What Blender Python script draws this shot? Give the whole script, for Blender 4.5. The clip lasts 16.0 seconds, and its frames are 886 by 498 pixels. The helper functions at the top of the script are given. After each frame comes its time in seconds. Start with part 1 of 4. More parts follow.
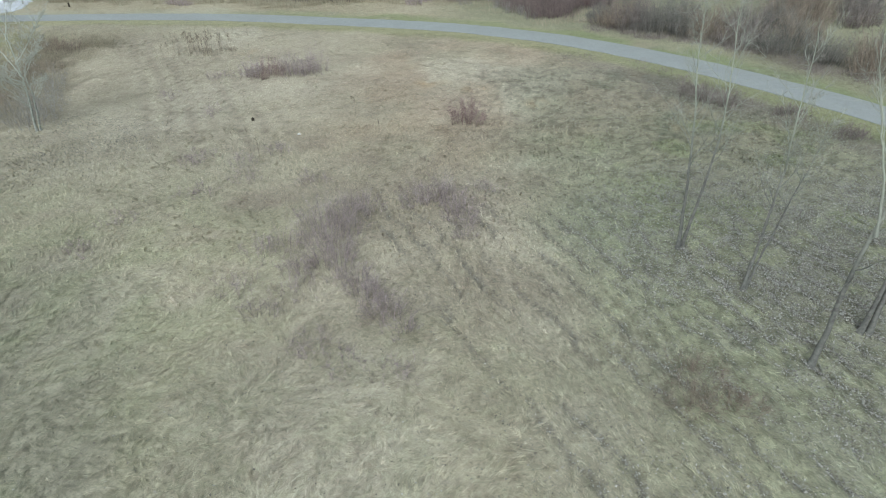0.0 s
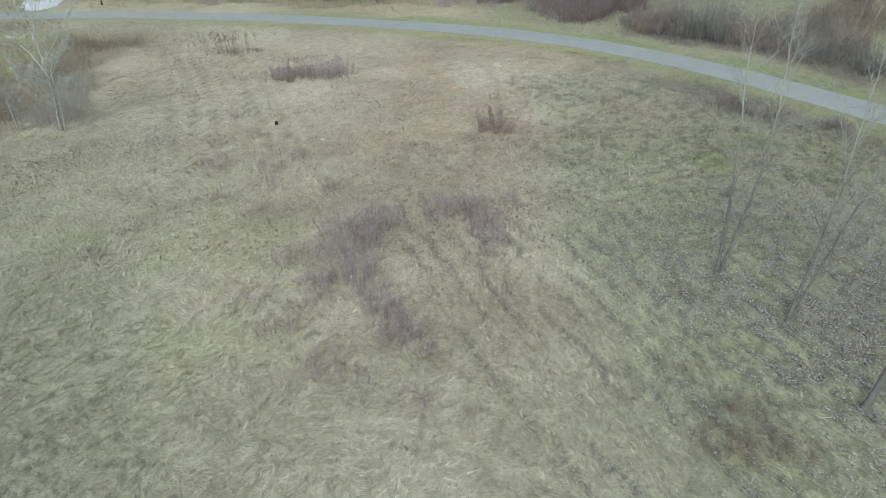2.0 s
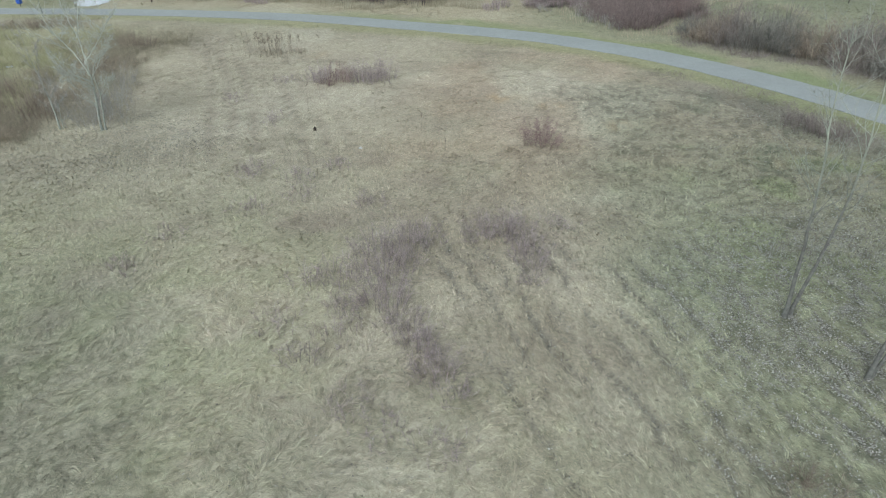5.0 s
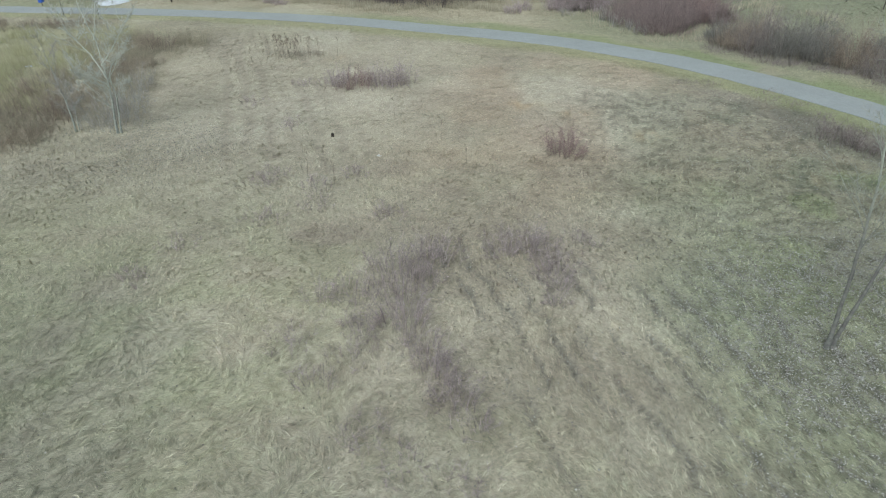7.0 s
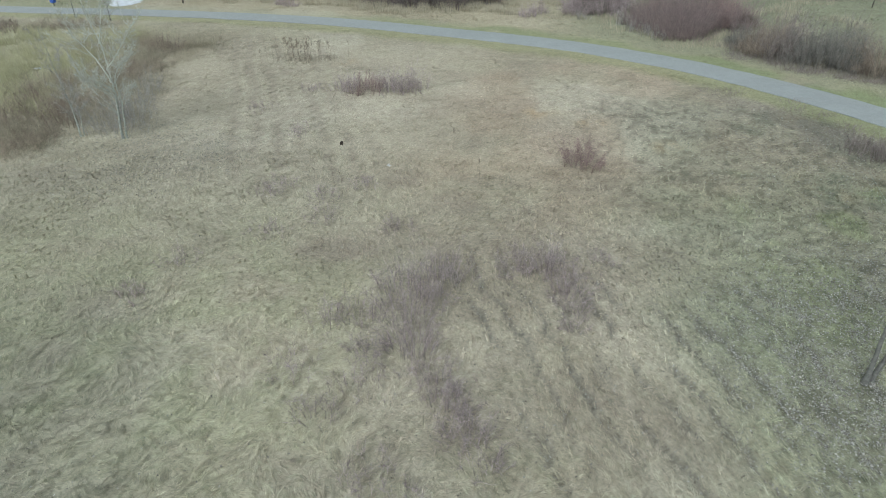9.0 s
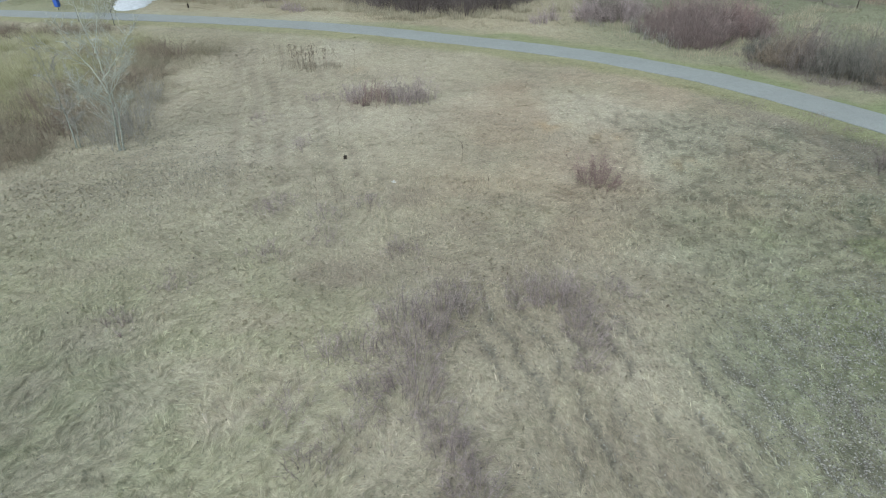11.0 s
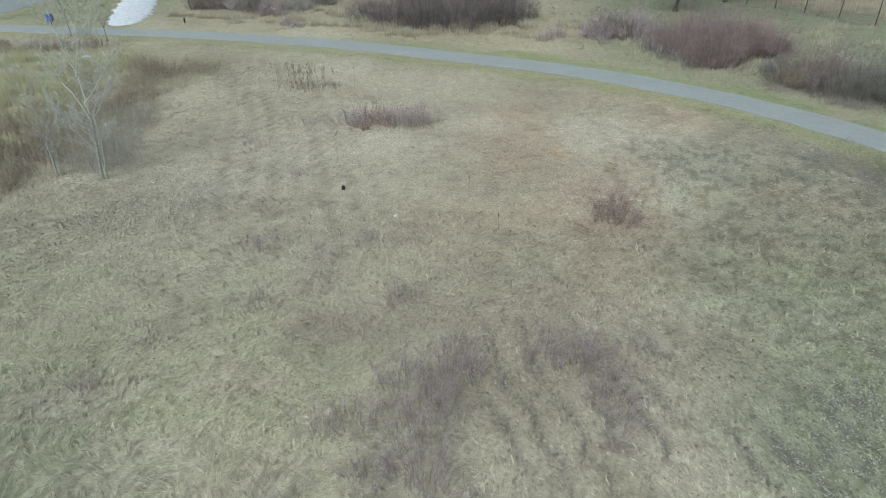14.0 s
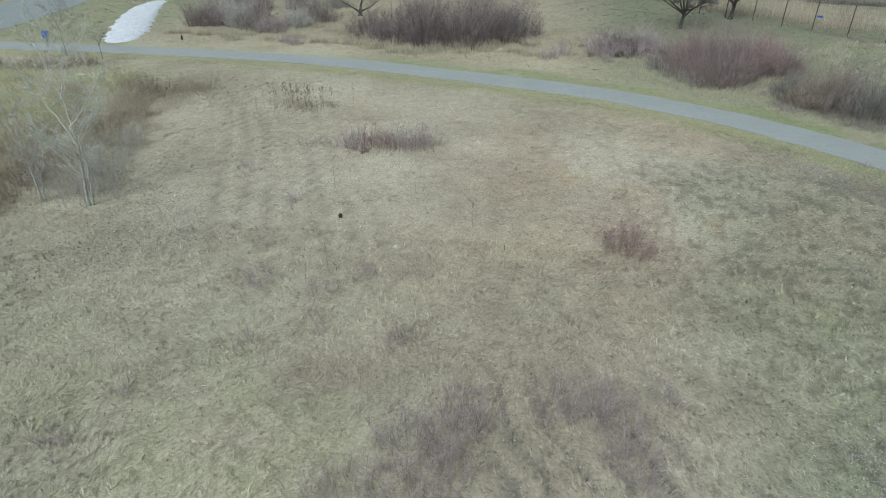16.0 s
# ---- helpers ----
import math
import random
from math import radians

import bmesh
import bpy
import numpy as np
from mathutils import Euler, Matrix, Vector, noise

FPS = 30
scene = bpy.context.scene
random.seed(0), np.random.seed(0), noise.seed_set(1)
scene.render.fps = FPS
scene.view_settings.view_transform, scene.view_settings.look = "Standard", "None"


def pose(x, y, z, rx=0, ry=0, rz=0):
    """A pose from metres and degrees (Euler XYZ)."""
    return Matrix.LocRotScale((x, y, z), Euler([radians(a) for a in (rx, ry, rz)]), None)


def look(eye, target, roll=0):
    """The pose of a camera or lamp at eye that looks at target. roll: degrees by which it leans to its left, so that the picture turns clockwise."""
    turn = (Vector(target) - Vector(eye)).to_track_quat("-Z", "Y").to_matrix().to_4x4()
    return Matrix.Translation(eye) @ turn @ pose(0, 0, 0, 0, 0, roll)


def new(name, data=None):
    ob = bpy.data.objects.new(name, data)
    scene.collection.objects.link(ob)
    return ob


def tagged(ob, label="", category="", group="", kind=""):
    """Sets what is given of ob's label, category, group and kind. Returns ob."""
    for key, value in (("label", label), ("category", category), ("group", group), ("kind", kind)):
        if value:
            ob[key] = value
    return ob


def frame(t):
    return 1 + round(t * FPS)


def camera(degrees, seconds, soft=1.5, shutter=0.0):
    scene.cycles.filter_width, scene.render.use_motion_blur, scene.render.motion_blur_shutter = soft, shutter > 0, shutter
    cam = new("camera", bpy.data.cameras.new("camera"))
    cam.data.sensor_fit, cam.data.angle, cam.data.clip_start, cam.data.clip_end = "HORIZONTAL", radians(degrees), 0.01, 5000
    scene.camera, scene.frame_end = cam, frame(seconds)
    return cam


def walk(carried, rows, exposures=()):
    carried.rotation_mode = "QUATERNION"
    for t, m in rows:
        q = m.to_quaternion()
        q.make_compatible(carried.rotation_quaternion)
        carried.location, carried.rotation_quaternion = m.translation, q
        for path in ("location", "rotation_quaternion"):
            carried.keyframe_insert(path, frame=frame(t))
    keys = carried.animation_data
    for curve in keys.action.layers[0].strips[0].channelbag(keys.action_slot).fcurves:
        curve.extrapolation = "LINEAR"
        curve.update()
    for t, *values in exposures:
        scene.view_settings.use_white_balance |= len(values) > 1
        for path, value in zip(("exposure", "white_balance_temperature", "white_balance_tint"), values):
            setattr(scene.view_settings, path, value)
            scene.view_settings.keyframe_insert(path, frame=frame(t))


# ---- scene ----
cam = camera(72.6, 16.0, soft=1.0)
METRES, EYE, TILT, LEAN, TURN = 11.76, 13.5, 0.0, 0.0, 0.0
ROWS = [
    (0.0, 0.0, 0.0, 0.0, -1.0, -32.88, 1.54),
    (0.5, 0.0015, 0.0271, -0.0009, -0.45, -32.86, 1.53),
    (1.0, 0.0019, 0.0543, -0.0018, 0.18, -32.84, 1.5),
    (1.5, 0.0017, 0.0809, -0.0026, 0.94, -32.82, 1.47),
    (2.0, 0.0006, 0.108, -0.0034, 1.71, -32.8, 1.46),
    (2.5, -0.0017, 0.1356, -0.0044, 2.46, -32.78, 1.43),
    (3.0, -0.0041, 0.1625, -0.0052, 3.19, -32.76, 1.4),
    (3.5, -0.0074, 0.1878, -0.0058, 3.9, -32.74, 1.37),
    (4.0, -0.0102, 0.2134, -0.0061, 4.6, -32.73, 1.34),
    (6.5, -0.0423, 0.3315, -0.0057, 7.2, -32.66, 1.16),
    (7.0, -0.0512, 0.3561, -0.0052, 7.52, -32.65, 1.13),
    (7.5, -0.0597, 0.3812, -0.0054, 7.83, -32.63, 1.1),
    (8.0, -0.0643, 0.4086, -0.0051, 8.13, -32.62, 1.08),
    (8.5, -0.0669, 0.4357, -0.0055, 8.43, -32.61, 1.08),
    (9.0, -0.0692, 0.4652, -0.0054, 8.72, -32.59, 1.05),
    (11.5, -0.1004, 0.6464, -0.004, 9.59, -32.27, 0.98),
    (12.0, -0.11, 0.6842, -0.0052, 9.61, -32.19, 0.96),
    (12.5, -0.12, 0.7212, -0.0061, 9.61, -32.13, 0.93),
    (13.0, -0.1292, 0.7582, -0.0067, 9.63, -32.01, 0.93),
    (13.5, -0.1391, 0.7952, -0.0063, 9.64, -31.77, 0.92),
    (14.0, -0.1491, 0.8327, -0.0067, 9.65, -31.44, 0.92),
    (14.5, -0.1591, 0.87, -0.0073, 9.66, -31.09, 0.93),
    (15.0, -0.1673, 0.9072, -0.0071, 9.67, -30.78, 0.94),
    (15.5, -0.174, 0.9436, -0.008, 9.68, -30.49, 0.92),
    (16.0, -0.181, 0.9788, -0.0076, 9.7, -30.25, 0.9),
]
walk(cam, [(t, pose(0, 0, EYE, TILT, LEAN, TURN) @ pose(METRES * x, METRES * y, METRES * z, 90 + pitch, roll, yaw)) for t, x, y, z, yaw, pitch, roll in ROWS],
     exposures=[(0.0, 0.17, 5750, 1), (4.0, 0.15, 5750, 1), (9.0, 0.12, 5750, 0.7), (12.0, 0.11, 5750, 0.3), (16.0, 0.1, 5750, 0)])

# ---- light ----
SUN_ELEVATION, SUN_ROTATION = radians(48), radians(200)
world = bpy.data.worlds.new("overcast_sky")
scene.world = world
world.use_nodes = True
wn, wl = world.node_tree.nodes, world.node_tree.links
sky = wn.new("ShaderNodeTexSky")
sky.sky_type = "NISHITA"
sky.sun_disc = False
sky.sun_elevation, sky.sun_rotation = SUN_ELEVATION, SUN_ROTATION
sky.air_density, sky.dust_density = 1.0, 4.0
grey = wn.new("ShaderNodeHueSaturation")
grey.inputs["Saturation"].default_value = 0.25
wl.new(sky.outputs[0], grey.inputs["Color"])
wl.new(grey.outputs[0], wn["Background"].inputs["Color"])
wn["Background"].inputs["Strength"].default_value = 0.15
sun = new("sun", bpy.data.lights.new("sun", "SUN"))
sun.data.energy, sun.data.angle, sun.data.color = 1.2, radians(18), (1.0, 0.97, 0.92)
sun.matrix_world = look((0, 0, 60), (60 * math.sin(SUN_ROTATION) * -1, 60 * math.cos(SUN_ROTATION) * -1, 60 - 60 * math.tan(SUN_ELEVATION)))

# ---- small tools ----
def vnoise(x, y, size, seed=0):
    """Smooth value noise from 0 to 1 on a plan, with cells of that size."""
    u, v = np.asarray(x, float) / size + 311.7, np.asarray(y, float) / size + 173.3
    i, j = np.floor(u).astype(np.int64), np.floor(v).astype(np.int64)
    a, b = u - i, v - j
    a, b = a * a * (3 - 2 * a), b * b * (3 - 2 * b)

    def corner(p, q):
        h = (p * 374761393 + q * 668265263 + seed * 974634777) & 0x7FFFFFFF
        h = ((h ^ (h >> 13)) * 1274126177) & 0x7FFFFFFF
        return ((h ^ (h >> 16)) & 0xFFFF) / 65535.0

    return (corner(i, j) * (1 - a) + corner(i + 1, j) * a) * (1 - b) + (corner(i, j + 1) * (1 - a) + corner(i + 1, j + 1) * a) * b


def fnoise(x, y, size, seed=0):
    """Three octaves of vnoise."""
    return (vnoise(x, y, size, seed) * 4 + vnoise(x, y, size / 2.1, seed + 1) * 2 + vnoise(x, y, size / 4.3, seed + 2)) / 7


def smooth(a, b, x):
    s = np.clip((np.asarray(x, float) - a) / (b - a), 0, 1)
    return s * s * (3 - 2 * s)


def np_mesh(name, verts, faces, mat, tint=None, even=False, flat=False):
    """A mesh from arrays: vertices, and a list of face arrays of one size each."""
    me = bpy.data.meshes.new(name)
    verts = np.asarray(verts, np.float32)
    faces = [np.asarray(f, np.int32) for f in faces if len(f)]
    total = sum(f.size for f in faces)
    me.vertices.add(len(verts))
    me.vertices.foreach_set("co", verts.ravel())
    me.loops.add(total)
    me.loops.foreach_set("vertex_index", np.concatenate([f.ravel() for f in faces]))
    counts = np.concatenate([np.full(len(f), f.shape[1], np.int32) for f in faces])
    me.polygons.add(len(counts))
    me.polygons.foreach_set("loop_start", np.concatenate([[0], np.cumsum(counts)[:-1]]).astype(np.int32))
    if even or flat:
        me.polygons.foreach_set("use_smooth", np.full(len(counts), even))
    if tint is not None:
        layer = me.attributes.new("tint", "FLOAT_COLOR", "POINT")
        layer.data.foreach_set("color", np.column_stack([tint, np.ones(len(tint))]).astype(np.float32).ravel())
    me.update(calc_edges=True)
    me.materials.append(mat)
    return me


def put(name, me, parent=None, label=""):
    ob = new(name, me)
    ob.parent = parent
    return tagged(ob, label)


def part(name, bm, mat, parent, label=""):
    me = bpy.data.meshes.new(name)
    bm.to_mesh(me)
    bm.free()
    me.materials.append(mat)
    return put(name, me, parent, label)


def spikes(p0, p1, p2, r, plain=False):
    """Many thin three-sided twigs, each bent once at p1 and pointed at p2; plain: straight."""
    n = len(p0)
    d = p2 - p0
    a = np.cross(d, np.array([0.31, 0.77, 0.2]))
    a /= np.linalg.norm(a, axis=1)[:, None] + 1e-9
    b = np.cross(d, a)
    b /= np.linalg.norm(b, axis=1)[:, None] + 1e-9
    r = np.asarray(r).reshape(-1, 1)
    ring = [a * math.cos(k * 2.0944) + b * math.sin(k * 2.0944) for k in range(3)]
    if plain:
        i = (np.arange(n) * 4)[:, None]
        v = np.stack([p0 + o * r for o in ring] + [p2], 1).reshape(-1, 3)
        return v, np.zeros((0, 4), int), np.concatenate([i + np.array([[0, 1, 3]]), i + np.array([[1, 2, 3]]), i + np.array([[2, 0, 3]])])
    v = np.stack([p0 + o * r for o in ring] + [p1 + o * r * 0.7 for o in ring] + [p2], 1).reshape(-1, 3)
    i = (np.arange(n) * 7)[:, None]
    quads = np.concatenate([i + np.array([[0, 1, 4, 3]]), i + np.array([[1, 2, 5, 4]]), i + np.array([[2, 0, 3, 5]])])
    tris = np.concatenate([i + np.array([[3, 4, 6]]), i + np.array([[4, 5, 6]]), i + np.array([[5, 3, 6]])])
    return v, quads, tris


def tube(points, radii, sides=7):
    """One bent tapering limb as vertices and quads."""
    pts = np.asarray(points, float)
    d = np.gradient(pts, axis=0)
    d /= np.linalg.norm(d, axis=1)[:, None]
    a = np.cross(d, np.array([0.2, 0.93, 0.3]))
    a /= np.linalg.norm(a, axis=1)[:, None]
    b = np.cross(d, a)
    ang = np.arange(sides) * 2 * math.pi / sides
    v = pts[:, None, :] + (a[:, None, :] * np.cos(ang)[None, :, None] + b[:, None, :] * np.sin(ang)[None, :, None]) * np.asarray(radii)[:, None, None]
    n = len(pts)
    f = [(i * sides + k, i * sides + (k + 1) % sides, (i + 1) * sides + (k + 1) % sides, (i + 1) * sides + k) for i in range(n - 1) for k in range(sides)]
    return v.reshape(-1, 3), np.array(f)


def turned(d, spread, g):
    """Unit ways, scattered round d."""
    w = d + g.normal(0, spread, d.shape)
    return w / (np.linalg.norm(w, axis=1)[:, None] + 1e-9)


# ---- materials ----
def material(name, rough=0.9):
    m = bpy.data.materials.new(name)
    m.use_nodes = True
    b = m.node_tree.nodes["Principled BSDF"]
    b.inputs["Roughness"].default_value = rough
    b.inputs["Specular IOR Level"].default_value = 0.25
    return m, m.node_tree.nodes, m.node_tree.links, b


def noise_ramp(n, l, scale, stops, detail=5.0, coords="Object"):
    tc = n.new("ShaderNodeTexCoord")
    t = n.new("ShaderNodeTexNoise")
    t.inputs["Scale"].default_value, t.inputs["Detail"].default_value = scale, detail
    t.inputs["Roughness"].default_value = 0.65
    l.new(tc.outputs[coords], t.inputs["Vector"])
    r = n.new("ShaderNodeValToRGB")
    e = r.color_ramp.elements
    while len(e) < len(stops):
        e.new(0.5)
    for k, (p, c) in enumerate(stops):
        e[k].position, e[k].color = p, (*c, 1)
    l.new(t.outputs["Fac"], r.inputs["Fac"])
    return t, r


def mix(n, l, kind, fac, a, b):
    m = n.new("ShaderNodeMix")
    m.data_type, m.blend_type = "RGBA", kind
    for sock, val in ((m.inputs[0], fac), (m.inputs[6], a), (m.inputs[7], b)):
        if hasattr(val, "is_linked"):
            l.new(val, sock)
        elif isinstance(val, tuple):
            sock.default_value = (*val, 1)
        else:
            sock.default_value = val
    return m.outputs[2]


def bump(n, l, b, height, strength, distance):
    k = n.new("ShaderNodeBump")
    k.inputs["Strength"].default_value, k.inputs["Distance"].default_value = strength, distance
    l.new(height, k.inputs["Height"])
    l.new(k.outputs[0], b.inputs["Normal"])


def tinted(name, spread, rough=0.9):
    """Blades and leaves: the plan's own tint, varied from blade to blade and by a fine grain."""
    m, n, l, b = material(name, rough)
    at = n.new("ShaderNodeAttribute")
    at.attribute_name = "tint"
    geo = n.new("ShaderNodeNewGeometry")
    r = n.new("ShaderNodeValToRGB")
    r.color_ramp.elements[0].color = (1 - spread, 1 - spread, 1 - spread * 1.05, 1)
    r.color_ramp.elements[1].color = (1 + spread * 0.6, 1 + spread * 0.6, 1 + spread * 0.5, 1)
    l.new(geo.outputs["Random Per Island"], r.inputs["Fac"])
    c = mix(n, l, "MULTIPLY", 1.0, at.outputs["Color"], r.outputs["Color"])
    l.new(c, b.inputs["Base Color"])
    return m


def ground_material():
    """Matted thatch: swept fibres in drifting ways over a coarse mottle, with dark gaps between them."""
    m, n, l, b = material("meadow_soil_and_thatch", 0.95)
    at = n.new("ShaderNodeAttribute")
    at.attribute_name = "tint"
    tc = n.new("ShaderNodeTexCoord")
    drift = n.new("ShaderNodeTexNoise")
    drift.inputs["Scale"].default_value, drift.inputs["Detail"].default_value = 1.1, 2.0
    l.new(tc.outputs["Object"], drift.inputs["Vector"])
    push = n.new("ShaderNodeVectorMath")
    push.operation = "MULTIPLY_ADD"
    push.inputs[1].default_value = (0.55, 0.55, 0.0)
    l.new(drift.outputs["Color"], push.inputs[0])
    l.new(tc.outputs["Object"], push.inputs[2])
    layers = []
    for angle in (0.45, -0.75):
        mp = n.new("ShaderNodeMapping")
        mp.vector_type = "TEXTURE"
        mp.inputs["Rotation"].default_value = (0, 0, angle)
        mp.inputs["Scale"].default_value = (0.16, 0.028, 1.0)
        l.new(push.outputs[0], mp.inputs["Vector"])
        t = n.new("ShaderNodeTexNoise")
        t.inputs["Scale"].default_value, t.inputs["Detail"].default_value, t.inputs["Roughness"].default_value = 1.0, 4.0, 0.6
        l.new(mp.outputs[0], t.inputs["Vector"])
        layers.append(t.outputs["Fac"])
    pick, ramp = noise_ramp(n, l, 1.6, [(0.44, (0, 0, 0)), (0.56, (1, 1, 1))], 3)
    fibre = n.new("ShaderNodeMix")
    l.new(ramp.outputs["Color"], fibre.inputs[0])
    l.new(layers[0], fibre.inputs[2])
    l.new(layers[1], fibre.inputs[3])
    r = n.new("ShaderNodeValToRGB")
    e = r.color_ramp.elements
    e.new(0.5), e.new(0.6)
    for k, (p, v) in enumerate([(0.3, 0.52), (0.42, 0.84), (0.56, 1.05), (0.72, 1.28)]):
        e[k].position, e[k].color = p, (v, v, v * 0.98, 1)
    l.new(fibre.outputs[0], r.inputs["Fac"])
    t2, r2 = noise_ramp(n, l, 9.0, [(0.34, (0.66, 0.65, 0.63)), (0.45, (0.94, 0.94, 0.94)), (0.68, (1.16, 1.16, 1.14))], 6)
    t3, r3 = noise_ramp(n, l, 1.7, [(0.34, (0.84, 0.83, 0.82)), (0.5, (1.0, 1.0, 1.0)), (0.66, (1.1, 1.1, 1.09))], 5)
    c = mix(n, l, "MULTIPLY", 1.0, at.outputs["Color"], r.outputs["Color"])
    c = mix(n, l, "MULTIPLY", 1.0, c, r2.outputs["Color"])
    l.new(mix(n, l, "MULTIPLY", 1.0, c, r3.outputs["Color"]), b.inputs["Base Color"])
    bump(n, l, b, fibre.outputs[0], 0.6, 0.04)
    return m


def asphalt_material(name, light):
    m, n, l, b = material(name, 0.85)
    t, r = noise_ramp(n, l, 0.35, [(0.3, tuple(c * 0.94 for c in light)), (0.7, tuple(c * 1.06 for c in light))], 4)
    t2, r2 = noise_ramp(n, l, 60.0, [(0.3, (0.75, 0.75, 0.75)), (0.7, (1.2, 1.2, 1.2))], 3)
    t3, r3 = noise_ramp(n, l, 2.6, [(0.32, (0.93, 0.93, 0.92)), (0.5, (1.0, 1.0, 1.0)), (0.68, (1.05, 1.05, 1.05))], 6)
    c = mix(n, l, "MULTIPLY", 1.0, r.outputs["Color"], r2.outputs["Color"])
    l.new(mix(n, l, "MULTIPLY", 1.0, c, r3.outputs["Color"]), b.inputs["Base Color"])
    bump(n, l, b, t2.outputs["Fac"], 0.3, 0.01)
    return m


def bark_material(name, dark, pale, scale=7.0, young=None, rise=(3.4, 6.8)):
    """Mottled bark; young: the paler bark that it runs into on the upper stems."""
    m, n, l, b = material(name, 0.9)
    t, r = noise_ramp(n, l, scale, [(0.32, dark), (0.68, pale)], 6)
    c = r.outputs["Color"]
    if young:
        tc, sep, rng_z = n.new("ShaderNodeTexCoord"), n.new("ShaderNodeSeparateXYZ"), n.new("ShaderNodeMapRange")
        l.new(tc.outputs["Object"], sep.inputs[0])
        l.new(sep.outputs[2], rng_z.inputs[0])
        rng_z.inputs[1].default_value, rng_z.inputs[2].default_value = rise
        t2, r2 = noise_ramp(n, l, scale * 0.7, [(0.32, tuple(v * 0.75 for v in young)), (0.68, young)], 5)
        c = mix(n, l, "MIX", rng_z.outputs[0], c, r2.outputs["Color"])
    l.new(c, b.inputs["Base Color"])
    bump(n, l, b, t.outputs["Fac"], 0.5, 0.02)
    return m


def twig_material(name, dark, pale):
    """Twigs: the colour runs from twig to twig, with a slow drift over the plan."""
    m, n, l, b = material(name, 0.85)
    geo = n.new("ShaderNodeNewGeometry")
    r = n.new("ShaderNodeValToRGB")
    r.color_ramp.elements[0].color, r.color_ramp.elements[1].color = (*dark, 1), (*pale, 1)
    l.new(geo.outputs["Random Per Island"], r.inputs["Fac"])
    t, r2 = noise_ramp(n, l, 1.3, [(0.3, (0.8, 0.78, 0.78)), (0.7, (1.15, 1.15, 1.15))], 3)
    l.new(mix(n, l, "MULTIPLY", 1.0, r.outputs["Color"], r2.outputs["Color"]), b.inputs["Base Color"])
    return m


GROUND = ground_material()
ASPHALT = asphalt_material("weathered_asphalt", (0.274, 0.286, 0.276))
ROAD = asphalt_material("road_asphalt", (0.225, 0.24, 0.232))
GRASS = tinted("matted_dead_grass", 0.3)
LITTER = tinted("dry_leaf_litter", 0.25)
BARK_GREY = bark_material("grey_green_bark", (0.095, 0.092, 0.084), (0.19, 0.187, 0.165), young=(0.4, 0.415, 0.34))
BARK_DARK = bark_material("dark_bark", (0.035, 0.03, 0.026), (0.09, 0.08, 0.07))
BARK_PALE = bark_material("pale_green_grey_bark", (0.2, 0.21, 0.185), (0.4, 0.415, 0.36), young=(0.54, 0.56, 0.48), rise=(1.6, 3.6))
BARK_ASH = bark_material("ash_grey_bark", (0.21, 0.22, 0.19), (0.4, 0.415, 0.36))
TWIG_MAUVE = twig_material("mauve_grey_twigs", (0.2, 0.16, 0.153), (0.53, 0.45, 0.435))
TWIG_RED = twig_material("reddish_twigs", (0.14, 0.108, 0.1), (0.35, 0.28, 0.258))
TWIG_BROWN = twig_material("brown_twigs", (0.15, 0.12, 0.094), (0.39, 0.325, 0.252))
TWIG_DARK = twig_material("dark_purple_twigs", (0.085, 0.072, 0.068), (0.28, 0.235, 0.222))
TWIG_BLACK = twig_material("blackish_twigs", (0.06, 0.054, 0.05), (0.19, 0.17, 0.155))
TWIG_DUSK = twig_material("dusky_brown_twigs", (0.12, 0.102, 0.093), (0.33, 0.285, 0.255))
TWIG_PALE = twig_material("pale_upper_twigs", (0.24, 0.245, 0.205), (0.42, 0.42, 0.36))
TWIG_ASH = twig_material("ash_pale_twigs", (0.33, 0.335, 0.285), (0.58, 0.585, 0.51))
TWIG_OLIVE = twig_material("grey_brown_twigs", (0.1, 0.096, 0.084), (0.29, 0.272, 0.238))
TWIG_TAN = twig_material("tan_twigs", (0.20, 0.165, 0.122), (0.42, 0.36, 0.275))
TWIG_RUST = twig_material("rusty_twigs", (0.19, 0.13, 0.118), (0.39, 0.29, 0.265))
TWIG_GREY = twig_material("grey_twigs", (0.26, 0.25, 0.225), (0.5, 0.48, 0.435))
REED = twig_material("dry_reeds", (0.25, 0.22, 0.15), (0.47, 0.43, 0.32))
REED_OLIVE = twig_material("yellow_green_reeds", (0.29, 0.28, 0.15), (0.52, 0.5, 0.32))
STALK = twig_material("dead_weed_stalks", (0.125, 0.105, 0.08), (0.29, 0.24, 0.18))

# ---- the plan ----
TRAIL = [(-76, 72.2), (-66, 71.6), (-57, 71.0), (-50, 70.8), (-43, 70.3), (-36, 69.7), (-28, 68.6), (-21.7, 67.4), (-16, 65.8), (-10.5, 64.0), (-5.2, 62.3), (-0.5, 60.5),
         (3.5, 58.7), (7.2, 56.4), (10.9, 53.8), (14.3, 50.7), (18.0, 46.7), (21.2, 42.4), (25.6, 35.4), (29, 28.5), (33, 19), (37, 6)]
TRAIL_WIDTH = 3.15
ROADWAY = [(-74, 48), (-75.5, 66), (-76.5, 80), (-79.5, 94), (-84, 108), (-92, 128), (-104, 152)]
ROAD_WIDTH = 13.0


